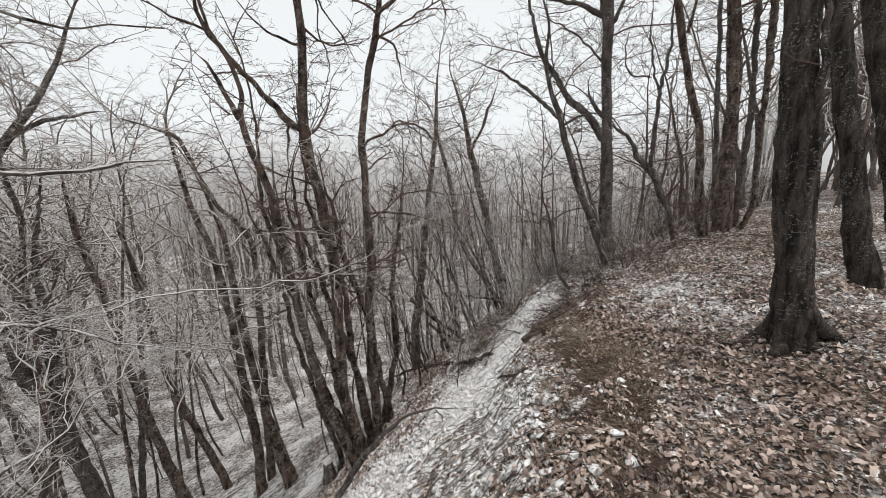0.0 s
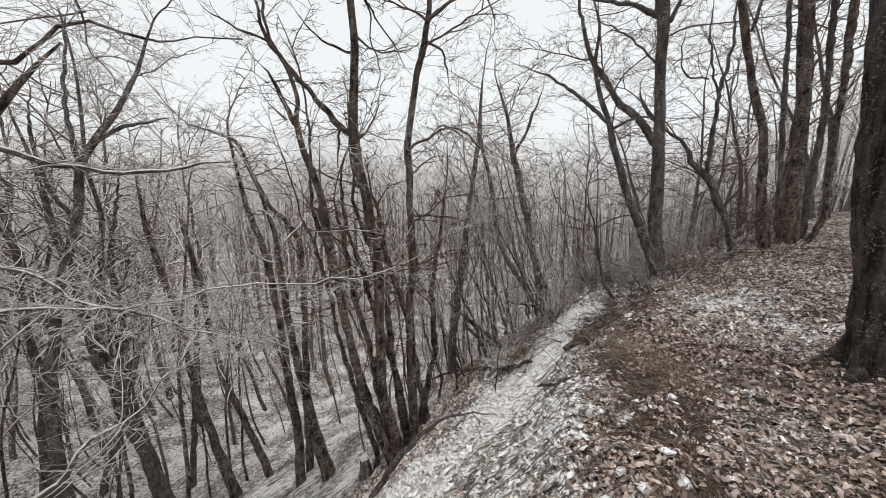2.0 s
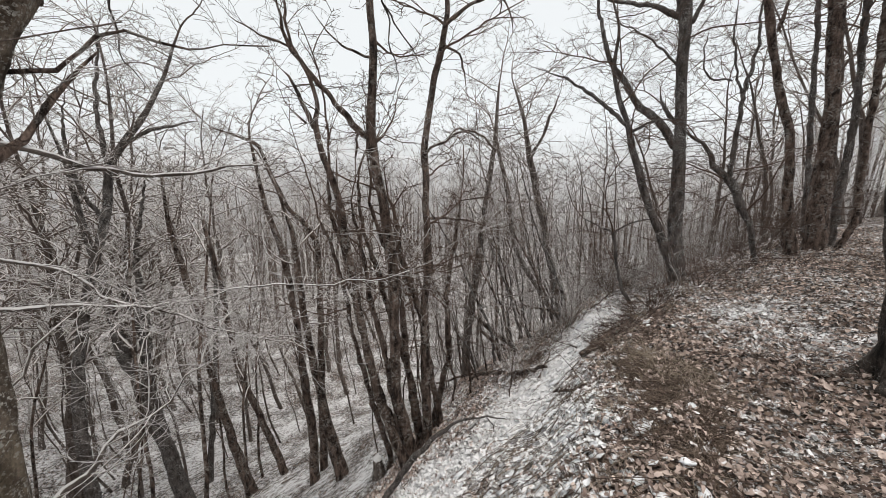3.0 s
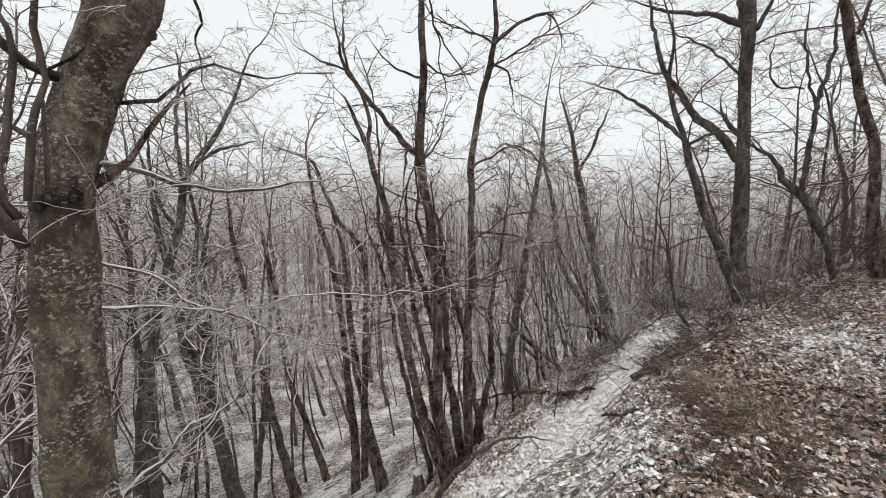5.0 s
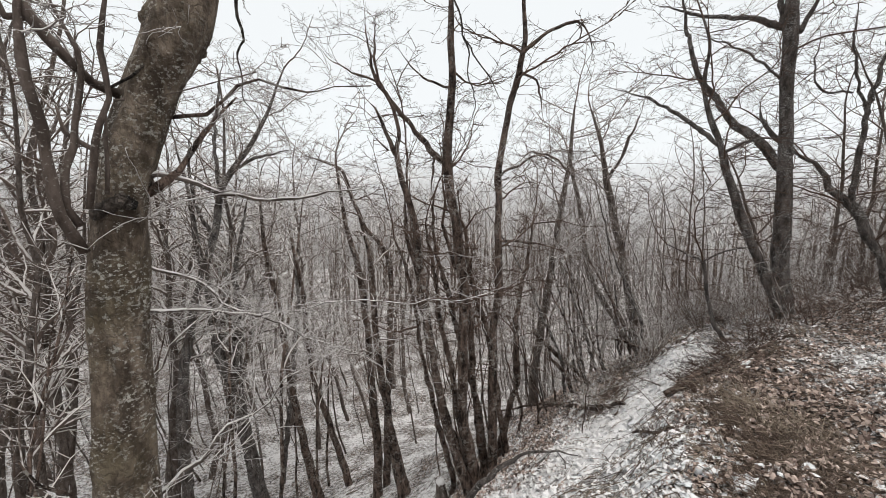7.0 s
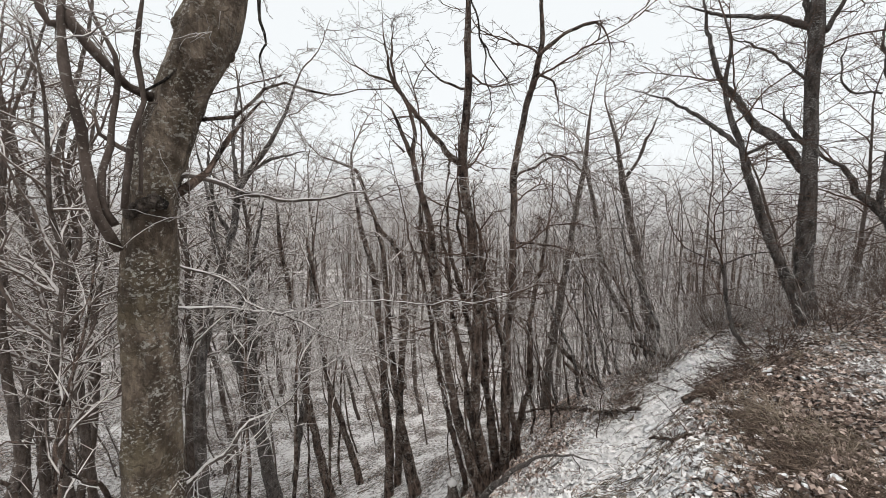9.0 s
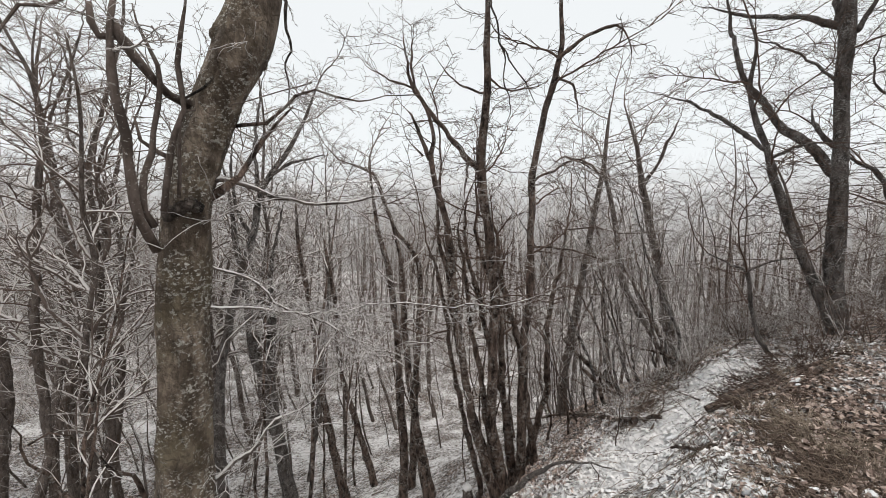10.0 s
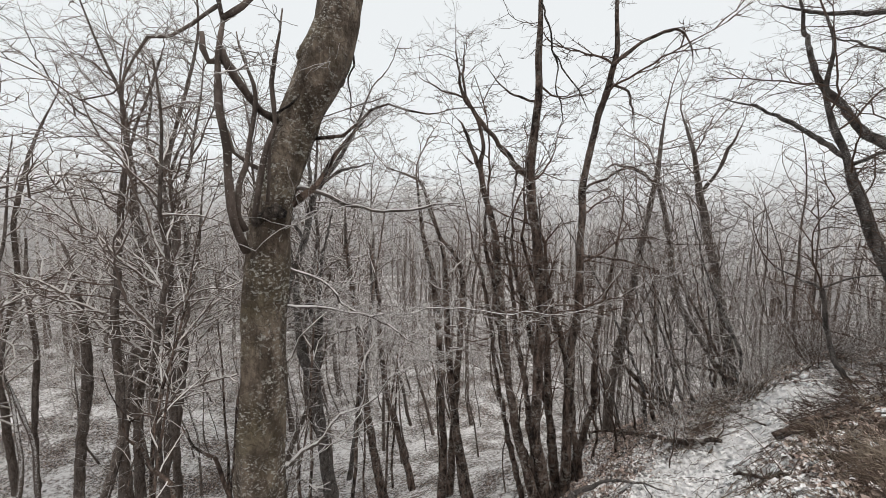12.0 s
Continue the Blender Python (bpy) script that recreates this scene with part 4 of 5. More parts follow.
limb(t, "limb", [(-1.36, 1.5, 1.74, 0.01445), (-1.44, 1.47, 1.75, 0.0119), (-1.52, 1.47, 1.78, 0.01105), (-1.58, 1.45, 1.83, 0.00765), (-1.61, 1.46, 1.93, 0.0051)], SHOOT, 0.3)
limb(t, "limb", [(-1.36, 1.49, 1.66, 0.01368), (-1.3, 1.53, 1.67, 0.01224), (-1.2, 1.63, 1.66, 0.0108), (-1.13, 1.72, 1.59, 0.01008), (-1.04, 1.82, 1.56, 0.00864), (-0.89, 1.93, 1.58, 0.00792), (-0.68, 2.04, 1.61, 0.00576), (-0.47, 2.12, 1.65, 0.0036)], RIMED, 1.9)
limb(t, "limb", [(-1.36, 1.49, 1.59, 0.02), (-1.3, 1.53, 1.63, 0.0184), (-1.25, 1.58, 1.68, 0.0144), (-1.2, 1.6, 1.73, 0.0136), (-1.15, 1.66, 1.85, 0.012), (-1.09, 1.69, 1.94, 0.0096), (-1.04, 1.71, 2.02, 0.0064)], BARK, 1.3)
limb(t, "limb", [(-1.27, 1.53, 1.92, 0.011), (-1.22, 1.56, 1.92, 0.01), (-1.1, 1.57, 1.93, 0.008), (-0.99, 1.57, 1.99, 0.006), (-0.87, 1.62, 2.05, 0.005), (-0.7, 1.67, 2.03, 0.004), (-0.46, 1.72, 2.06, 0.003)], BARK, 1.3)
limb(t, "limb", [(-1.41, 1.45, 1.12, 0.00956), (-1.35, 1.5, 1.1, 0.00893), (-1.21, 1.62, 1.07, 0.00701), (-1.08, 1.75, 1, 0.00701), (-0.96, 1.85, 0.91, 0.00638), (-0.82, 1.95, 0.79, 0.0051), (-0.62, 2, 0.72, 0.00319)], RIMED, 1.9)
limb(t, "limb", [(-1.42, 1.46, 1.32, 0.00765), (-1.39, 1.51, 1.3, 0.00765), (-1.29, 1.58, 1.24, 0.00574), (-1.23, 1.67, 1.16, 0.00638), (-1.16, 1.71, 1.06, 0.00638), (-1.05, 1.76, 0.99, 0.00574), (-0.81, 1.9, 1, 0.00383), (-0.49, 1.97, 1.03, 0.00383), (-0.21, 2.03, 1, 0.00319), (0.11, 2.01, 1.07, 0.00191)], RIMED, 1.9)
limb(t, "limb", [(-1.44, 1.45, 0.77, 0.00638), (-1.39, 1.49, 0.79, 0.00574), (-1.37, 1.52, 0.83, 0.0051), (-1.34, 1.54, 0.92, 0.0051), (-1.29, 1.57, 0.98, 0.0051), (-1.24, 1.64, 1.04, 0.00383)], RIMED, 1.9)
limb(t, "limb", [(-1.48, 1.44, 0.19, 0.0153), (-1.41, 1.49, 0.23, 0.014), (-1.33, 1.55, 0.31, 0.0128), (-1.22, 1.56, 0.4, 0.0102), (-1.13, 1.61, 0.5, 0.00765), (-1.04, 1.65, 0.53, 0.00574), (-0.96, 1.69, 0.58, 0.0051), (-0.9, 1.71, 0.68, 0.00383), (-0.76, 1.76, 0.77, 0.00319)], RIMED, 1.9)
limb(t, "limb", [(-1.52, 1.34, -0.55, 0.02), (-1.71, 1.44, 0.12, 0.0115), (-1.76, 1.39, 0.33, 0.0102), (-1.8, 1.34, 0.45, 0.00893), (-1.82, 1.32, 0.49, 0.00574)], BARK, 0.25)
limb(t, "limb", [(-1.52, 1.34, -0.55, 0.02), (-2.11, 1.44, 0.07, 0.0102), (-2.17, 1.36, 0.31, 0.00829), (-2.2, 1.33, 0.49, 0.00638), (-2.23, 1.29, 0.65, 0.0051), (-2.24, 1.27, 0.75, 0.00319)], BARK, 0.25)
limb(t, "limb", [(-2.19, 1.34, 0.46, 0.0051), (-2.15, 1.4, 0.47, 0.00446), (-2.1, 1.45, 0.41, 0.00319)], BARK, 0.25)
limb(t, "limb", [(-1.0, 1.67, 3.26, 0.016), (-1.83, 3.14, 3.30, 0.0152), (-1.82, 3.14, 3.17, 0.0138), (-1.80, 3.16, 2.89, 0.0125), (-1.83, 3.14, 2.65, 0.0111), (-1.80, 3.16, 2.49, 0.0111), (-1.82, 3.15, 2.40, 0.0097), (-1.71, 3.20, 2.13, 0.0069)], OAK, 0.6)
finish(t, 0, HOAR_HAZE)

t = plant("fallen_branch", "bare fallen branch lying on the snowy leaves", (-0.17, 3.97, -2.34))
limb(t, "trunk", [(-0.17, 3.97, -2.34, 0.0344), (0.05, 3.98, -2.01, 0.0384), (0.26, 3.93, -1.7, 0.0344), (0.52, 3.86, -1.4, 0.0232), (0.71, 3.79, -1.22, 0.0168), (0.96, 3.69, -1.11, 0.0128), (1.2, 3.62, -1.08, 0.0072)], GREY, 0.09)
limb(t, "limb", [(1.03, 3.67, -1.1, 0.0072), (1.09, 3.65, -1.21, 0.0056)], GREY, 0.15)
finish(t, 0)

# ---- the wood on the slope ----


def make_tree(rng, height, r0, lean, crown_at, mat, twig_mat, branches, twigs, seg=0.28):
    """A tree for the middle distance: trunk with forks, and a crown of crooked branches."""
    t = tagged(new("tree"), "bare rime-frosted tree in the wood on the slope", "tree", "trees of the wood")
    geo, crown = ([], []), ([], [])
    p, w = Vector((0, 0, -0.5)), Vector((lean[0], lean[1], 1)).normalized()
    n = 14
    rows = [(*p, r0 * 1.5)]
    for i in range(n):
        w = (w + Vector((rng.gauss(0, 0.10), rng.gauss(0, 0.10), 0.04))).normalized()
        p = p + w * (height / n)
        rows.append((*p, r0 * (1 - 0.88 * ((i + 1) / n) ** 1.2)))
    fine = spline(rows, 0.25)
    tube(geo, fine, 7, 0.08, rng.uniform(0, 40))
    for k in range(branches):
        f = crown_at + (1 - crown_at) * (k + rng.random()) / branches
        q = fine[min(len(fine) - 2, int(f * len(fine)))]
        ang = rng.uniform(0, 2 * math.pi)
        way = Vector((math.cos(ang), math.sin(ang), rng.uniform(0.5, 1.4)))
        ln = height * rng.uniform(0.13, 0.30) * (1.25 - 0.6 * f)
        shoot(crown, rng, q[:3], way, ln, min(0.6 * q[3], 0.045) + 0.004, 2, -0.03, twigs, 0.24, 2, seg)
    part("trunk", geo, mat, t)
    part("crown", crown, twig_mat, t, "frosted bare crown, paled for haze")["kind"] = "stuff"
    return t


rng = random.Random(21)
# Most trunks and crowns here are paled for distance haze as well as frost.
kinds = []
for k in range(7):
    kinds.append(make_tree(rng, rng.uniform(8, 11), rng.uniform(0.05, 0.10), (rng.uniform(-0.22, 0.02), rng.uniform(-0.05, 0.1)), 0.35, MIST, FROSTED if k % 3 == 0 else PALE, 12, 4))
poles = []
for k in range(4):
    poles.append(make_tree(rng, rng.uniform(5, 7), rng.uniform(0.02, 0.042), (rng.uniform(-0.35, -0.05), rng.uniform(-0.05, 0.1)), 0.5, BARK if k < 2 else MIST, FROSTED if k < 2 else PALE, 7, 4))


def stand(ob, x, y, turn, size, first):
    m = pose(x, y, ground_z(x, y), 0, 0, turn) @ Matrix.Scale(size, 4)
    if first:
        ob.matrix_basis = m
        return ob
    c = copy_thing(ob, Matrix())
    c.matrix_basis = m
    return c


spots, used = [], set()


def free(x, y, gap):
    if any((x - a) ** 2 + (y - b) ** 2 < gap * gap for a, b in spots):
        return False
    spots.append((x, y))
    return True


count = 0
while count < 56:
    az, r = radians(rng.uniform(-68, 62)), rng.uniform(11, 40)
    x, y = r * math.sin(az), r * math.cos(az)
    d = -0.866 * x + 0.5 * y
    if d + 0.3 * min(25, max(0, 0.5 * x + 0.866 * y - 7.6)) ** 1.3 < 3.2 or not free(x, y, 1.0):
        continue
    ob = rng.choice(kinds)
    stand(ob, x, y, rng.uniform(-30, 30), rng.uniform(0.8, 1.25), ob.name not in used)
    used.add(ob.name)
    count += 1
count = 0
while count < 118:
    az, r = radians(rng.uniform(-60, 55)), rng.uniform(6.0, 22)
    x, y = r * math.sin(az), r * math.cos(az)
    d = -0.866 * x + 0.5 * y
    if d + 0.3 * min(25, max(0, 0.5 * x + 0.866 * y - 7.6)) ** 1.3 < 1.6 or not free(x, y, 0.45):
        continue
    # Poles further off take the paler, haze-toned bark and crown.
    ob = poles[rng.randrange(2) if r < 11.5 else 2 + rng.randrange(2)]
    stand(ob, x, y, rng.uniform(-40, 40), rng.uniform(0.7, 1.3), ob.name not in used)
    used.add(ob.name)
    count += 1
count = 0
while count < 36:
    az, r = radians(rng.uniform(36, 68)), rng.uniform(16, 36)
    x, y = r * math.sin(az), r * math.cos(az)
    if -0.866 * x + 0.5 * y + 0.3 * min(25, max(0, 0.5 * x + 0.866 * y - 7.6)) ** 1.3 > -1.5 or not free(x, y, 1.2):
        continue
    ob = rng.choice(kinds)
    stand(ob, x, y, rng.uniform(0, 360), rng.uniform(0.8, 1.2), ob.name not in used)
    used.add(ob.name)
    count += 1

count = 0
while count < 16:
    az, r = radians(rng.uniform(38, 64)), rng.uniform(14, 23)
    x, y = r * math.sin(az), r * math.cos(az)
    if -0.866 * x + 0.5 * y > -2.2 or not free(x, y, 0.8):
        continue
    stand(rng.choice(kinds), x, y, rng.uniform(0, 360), rng.uniform(0.6, 0.9), False)
    count += 1

tall = [make_tree(rng, 14.5, 0.13, (0.03, 0.02), 0.38, MIST, FROSTED, 22, 7, 0.2), make_tree(rng, 13, 0.11, (-0.06, 0.0), 0.38, MIST, FROSTED, 20, 7, 0.2)]
for k, (deg, r) in enumerate(((-41, 13), (-49, 11), (-56, 13.5), (-62, 11), (-36, 17), (-52, 17.5), (-66, 15), (-31, 13.5), (-26, 17), (-37, 14.5), (-29, 20))):
    stand(tall[k % 2], r * math.sin(radians(deg)), r * math.cos(radians(deg)), 57 * k, 0.9 + 0.05 * (k % 4), k < 2)

# ---- far woods, too many to count ----
far_geo, far_trunks = ([], []), ([], [])
for k in range(480):
    az = radians(rng.uniform(-75, 70))
    r = 27 + 23 * rng.random() ** 0.8
    x, y = r * math.sin(az), r * math.cos(az)
    z = ground_z(x, y)
    h = rng.uniform(7, 12)
    lean = Vector((rng.gauss(0, 0.06), rng.gauss(0, 0.06), 1)).normalized()
    tube(far_trunks, [(x, y, z - 0.5, 0.12), (x + lean.x * h * 0.5, y + lean.y * h * 0.5, z + h * 0.5, 0.08), (x + lean.x * h, y + lean.y * h, z + h, 0.02)], 4)
    for j in range(20):
        f = rng.uniform(0.3, 1)
        a = rng.uniform(0, 6.28)
        ln = h * rng.uniform(0.15, 0.35) * (1.2 - 0.6 * f)
        p = Vector((x + lean.x * h * f, y + lean.y * h * f, z + h * f))
        way = Vector((math.cos(a), math.sin(a), rng.uniform(0.4, 1.4))).normalized()
        q = p + way * ln * 0.5 + Vector((0, 0, 0.05 * ln))
        e = p + way * ln + Vector((rng.gauss(0, 0.2), rng.gauss(0, 0.2), 0.15 * ln))
        tube(far_geo, [(*p, 0.026), (*q, 0.02), (*e, 0.01)], 3)
# Distant trunks and crowns hold the fog in their pale colours, beside the frost.
tagged(part("far_woods", far_trunks, FROSTED, None), "distant frosted wood on the hillside, paled to stand for haze", "woods", kind="stuff")
tagged(part("far_crowns", far_geo, HOAR_HAZE, None), "hoar-frosted crowns of the distant wood, paled further for haze", "woods", kind="stuff")

# ---- thicket of thin stems between the trees ----
thick = ([], [])
count = 0
while count < 1500:
    az, r = radians(rng.uniform(-72, 62)), 9 + 38 * rng.random() ** 0.9
    x, y = r * math.sin(az), r * math.cos(az)
    d = -0.866 * x + 0.5 * y + 0.3 * min(25, max(0, 0.5 * x + 0.866 * y - 7.6)) ** 1.3
    if d < (1.2 if x > 1.5 else 3.5) or (x < 1.5 and r < 19) or noise.noise(Vector((x * 0.22, y * 0.22, 5))) < -0.12:
        continue
    count += 1
    p, h = Vector((x, y, ground_z(x, y) - 0.1)), rng.uniform(1.5, 5.5)
    w = Vector((rng.gauss(-0.18, 0.2), rng.gauss(0, 0.14), 1)).normalized()
    r0 = rng.uniform(0.008, 0.03) + r * 0.0002
    rows = [(*p, r0)]
    for f in (0.2, 0.4, 0.6, 0.8, 1.0):
        w = (w + Vector((rng.gauss(0, 0.16), rng.gauss(0, 0.16), 0.03))).normalized()
        p = p + w * h * 0.2
        rows.append((*p, r0 * (1 - 0.8 * f)))
    tube(thick, rows, 3)
    for j in range(8):
        k = rng.randrange(1, 5)
        f = rng.random()
        q = Vector([a + (b - a) * f for a, b in zip(rows[k][:3], rows[k + 1][:3])])
        a, ln = rng.uniform(0, 6.28), rng.uniform(0.3, 1.1)
        way = Vector((math.cos(a), math.sin(a), rng.uniform(0.0, 0.7)))
        m = q + way * ln * 0.5
        e = m + (way + Vector((rng.gauss(0, 0.4), rng.gauss(0, 0.4), rng.gauss(0, 0.35)))) * ln * 0.5
        tube(thick, [(*q, 0.006 + r * 0.0001), (*m, 0.004 + r * 0.0001), (*e, 0.002 + r * 0.0001)], 3)
# Stems take the palest twig tone, so distance haze is in their colour.
tagged(part("thicket", thick, HOAR_HAZE, None), "grey-brown thicket of thin bare stems on the slope, paled for haze", "thicket", kind="stuff")

# ---- glowing backdrop sheet, painted as the foggy hillside across the valley ----
fog = bpy.data.materials.new("painted_fog_glow")
fog.use_nodes = True
fn, fl = fog.node_tree.nodes, fog.node_tree.links
fn.remove(fn["Principled BSDF"])
fpos = fn.new("ShaderNodeNewGeometry").outputs["Position"]
fz = fn.new("ShaderNodeSeparateXYZ")
fl.new(fpos, fz.inputs[0])
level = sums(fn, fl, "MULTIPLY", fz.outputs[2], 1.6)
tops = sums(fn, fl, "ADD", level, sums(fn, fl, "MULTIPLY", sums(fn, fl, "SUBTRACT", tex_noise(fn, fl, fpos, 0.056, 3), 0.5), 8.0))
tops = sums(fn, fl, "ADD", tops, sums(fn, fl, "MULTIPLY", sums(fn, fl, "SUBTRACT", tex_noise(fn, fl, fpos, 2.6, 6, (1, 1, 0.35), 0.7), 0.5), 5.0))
# Haze painted as emission: brighter with height, then fading out into the sky.
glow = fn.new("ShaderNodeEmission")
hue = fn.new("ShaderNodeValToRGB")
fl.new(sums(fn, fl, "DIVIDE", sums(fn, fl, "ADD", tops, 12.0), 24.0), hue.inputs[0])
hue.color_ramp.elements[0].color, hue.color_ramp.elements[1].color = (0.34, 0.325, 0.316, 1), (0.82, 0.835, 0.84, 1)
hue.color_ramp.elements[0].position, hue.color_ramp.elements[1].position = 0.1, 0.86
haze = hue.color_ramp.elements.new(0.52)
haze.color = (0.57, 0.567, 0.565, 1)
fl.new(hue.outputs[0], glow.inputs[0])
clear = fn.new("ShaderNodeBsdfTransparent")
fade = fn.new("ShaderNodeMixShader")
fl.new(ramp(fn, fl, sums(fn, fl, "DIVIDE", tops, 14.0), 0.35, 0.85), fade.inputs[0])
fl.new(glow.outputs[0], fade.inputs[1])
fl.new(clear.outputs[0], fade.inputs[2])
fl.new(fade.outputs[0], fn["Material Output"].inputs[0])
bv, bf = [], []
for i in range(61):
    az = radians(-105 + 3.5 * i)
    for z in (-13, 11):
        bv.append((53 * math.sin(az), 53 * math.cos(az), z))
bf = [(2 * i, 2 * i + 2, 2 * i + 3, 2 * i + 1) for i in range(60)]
tagged(part("backdrop", (bv, bf), fog, None), "glowing backdrop painted as a pale foggy wooded hillside across the valley", "hillside", kind="structure")

# ---- roots, burl, stump and fallen wood ----
def trunk_of(tree):
    return [o for o in tree.children if o.name.startswith("trunk")][0]


def root_part(tree, pts):
    """A flared root that runs from the foot of a trunk into the ground."""
    o = tree.location
    rows = spline([(x - o.x, y - o.y, z - o.z, r) for x, y, z, r in pts], 0.04)
    geo = ([], [])
    tube(geo, rows, 12, 0.16, pts[-1][0])
    part("root", geo, OAK, trunk_of(tree))


OAK_TREE = bpy.data.objects["tree"]
root_part(OAK_TREE, [(3.85, 2.24, 0.38, 0.068), (3.83, 2.29, 0.17, 0.07), (3.91, 2.43, -0.03, 0.07), (3.73, 2.44, -0.07, 0.027)])
root_part(OAK_TREE, [(3.9, 2.16, 0.41, 0.065), (3.95, 2.07, 0.25, 0.063), (4.28, 2.13, 0.07, 0.066), (4.24, 1.99, 0.08, 0.022)])
root_part(OAK_TREE, [(3.87, 2.21, 0.21, 0.084), (3.87, 2.21, 0.04, 0.076), (3.76, 2.16, -0.02, 0.064), (3.61, 2.14, -0.05, 0.024)])
root_part(OAK_TREE, [(3.9, 2.16, 0.23, 0.082), (3.93, 2.11, 0.08, 0.069), (3.94, 2.06, 0.02, 0.063), (3.88, 1.94, 0.02, 0.023)])
for pts in (
    [(3.52, 2.54, -0.09, 0.024), (3.65, 2.42, -0.06, 0.026), (3.81, 2.32, -0.02, 0.031)],
    [(2.97, 3.18, -0.24, 0.022), (3.22, 3.02, -0.19, 0.021), (3.37, 2.82, -0.14, 0.017), (3.62, 2.67, -0.09, 0.014)],
    [(3.3, 4.55, -0.41, 0.025), (2.67, 4.18, -0.46, 0.023), (2.27, 4.04, -0.6, 0.018)],
    [(4.23, 4.87, -0.3, 0.027), (3.32, 4.31, -0.37, 0.028), (2.48, 3.56, -0.37, 0.016)],
    [(1.74, 6.54, -2.27, 0.05), (1.87, 5.21, -1.5, 0.036), (2.12, 4.67, -1.11, 0.025)],
    [(4.95, 5.07, -0.18, 0.024), (4.05, 4.91, -0.34, 0.023), (3.01, 4.12, -0.38, 0.015)],
):
    t = plant("fallen_branch", "dead branch lying on leaves and snow", pts[0][:3])
    limb(t, "trunk", pts, BARK, 0.3)
    finish(t)
for pts in (
    [(1.92, 4.97, -1.41, 0.049), (2.16, 5.3, -1.41, 0.061), (2.45, 5.47, -1.31, 0.034)],
    [(1.67, 7.38, -2.85, 0.048), (1.81, 6.52, -2.23, 0.048), (2.1, 6.23, -1.85, 0.034)],
    [(1.57, 6.4, -2.37, 0.036), (1.82, 6.03, -1.94, 0.039), (2.09, 5.93, -1.72, 0.027)],
    [(2.29, 4.08, -0.64, 0.035), (2.5, 4.04, -0.5, 0.041), (2.87, 4.13, -0.44, 0.038), (3.32, 4.31, -0.4, 0.031)],
    [(2.5, 4.21, -0.54, 0.021), (2.89, 4.29, -0.47, 0.029), (3.37, 4.5, -0.42, 0.026)],
    [(2.16, 3.33, -0.41, 0.028), (2.45, 3.52, -0.4, 0.035), (2.69, 3.64, -0.38, 0.03)],
    [(1.83, 3.77, -0.91, 0.017), (1.82, 3.36, -0.63, 0.018), (1.91, 3.19, -0.45, 0.011)],
):
    t = plant("fallen_branch", "dark rotting log half buried in leaves and snow", pts[0][:3])
    limb(t, "trunk", pts, BARK, 0.5)
    finish(t)

# thin stems that lean out from the edge of the path
stem_rng = random.Random(33)
for x, y in ((3.3, 6.75), (3.12, 6.6), (2.92, 6.72), (2.8, 6.45), (2.66, 6.7), (2.52, 6.35), (2.36, 6.75), (2.2, 6.5), (2.05, 6.9), (1.9, 6.3), (1.72, 6.6), (1.5, 6.35), (1.3, 6.0), (1.12, 6.3), (2.3, 7.3), (1.75, 7.3), (2.75, 7.4), (3.4, 7.3)):
    h, lean = stem_rng.uniform(1.7, 3.6), stem_rng.uniform(0.1, 0.5)
    r, z = stem_rng.uniform(0.018, 0.038), ground_z(x, y)
    t = plant("tree", "thin dark coppice stem leaning out from the path", (x, y, z), 0.12)
    rows = [(x - lean * h * f ** 1.3 + stem_rng.gauss(0, 0.05), y + stem_rng.gauss(0, 0.07), z + h * f, r * (1 - 0.75 * f)) for f in (0, 0.22, 0.45, 0.7, 1.0)]
    limb(t, "trunk", rows, BARK if y < 6.65 else GREY, 0.6)
    finish(t, 2, FROSTED)
for pts in (
    [(2.45, 7.0, -1.95, 0.05), (1.95, 6.9, -1.55, 0.045), (1.35, 6.8, -0.95, 0.036)],
    [(2.3, 6.4, -1.75, 0.04), (1.95, 6.4, -1.6, 0.036), (1.6, 6.5, -1.35, 0.028)],
    [(1.85, 6.0, -1.92, 0.026), (1.35, 6.15, -2.02, 0.024), (0.75, 6.35, -2.3, 0.018)],
    [(3.3, 6.3, -1.1, 0.028), (2.9, 6.5, -1.0, 0.024), (2.4, 6.7, -0.95, 0.018)],
):
    t = plant("fallen_branch", "dead pole leaning among the stems below the path", pts[0][:3])
    limb(t, "trunk", pts, BARK, 0.4)
    finish(t)
t = plant("tree", "thin bare sapling on the snowy path", (1.56, 4.53, -1.43), 0.1)
limb(t, "trunk", [(1.56, 4.53, -1.43, 0.009), (1.57, 4.54, -1.15, 0.007), (1.6, 4.53, -0.8, 0.003)], BARK, 1.0)
finish(t)

# burl below the shoots of the lichened tree
NEAR = [o for o in bpy.data.objects if o.get("label", "").startswith("thick lichen")][0]
DARK_BURL = "dark knotted burl"
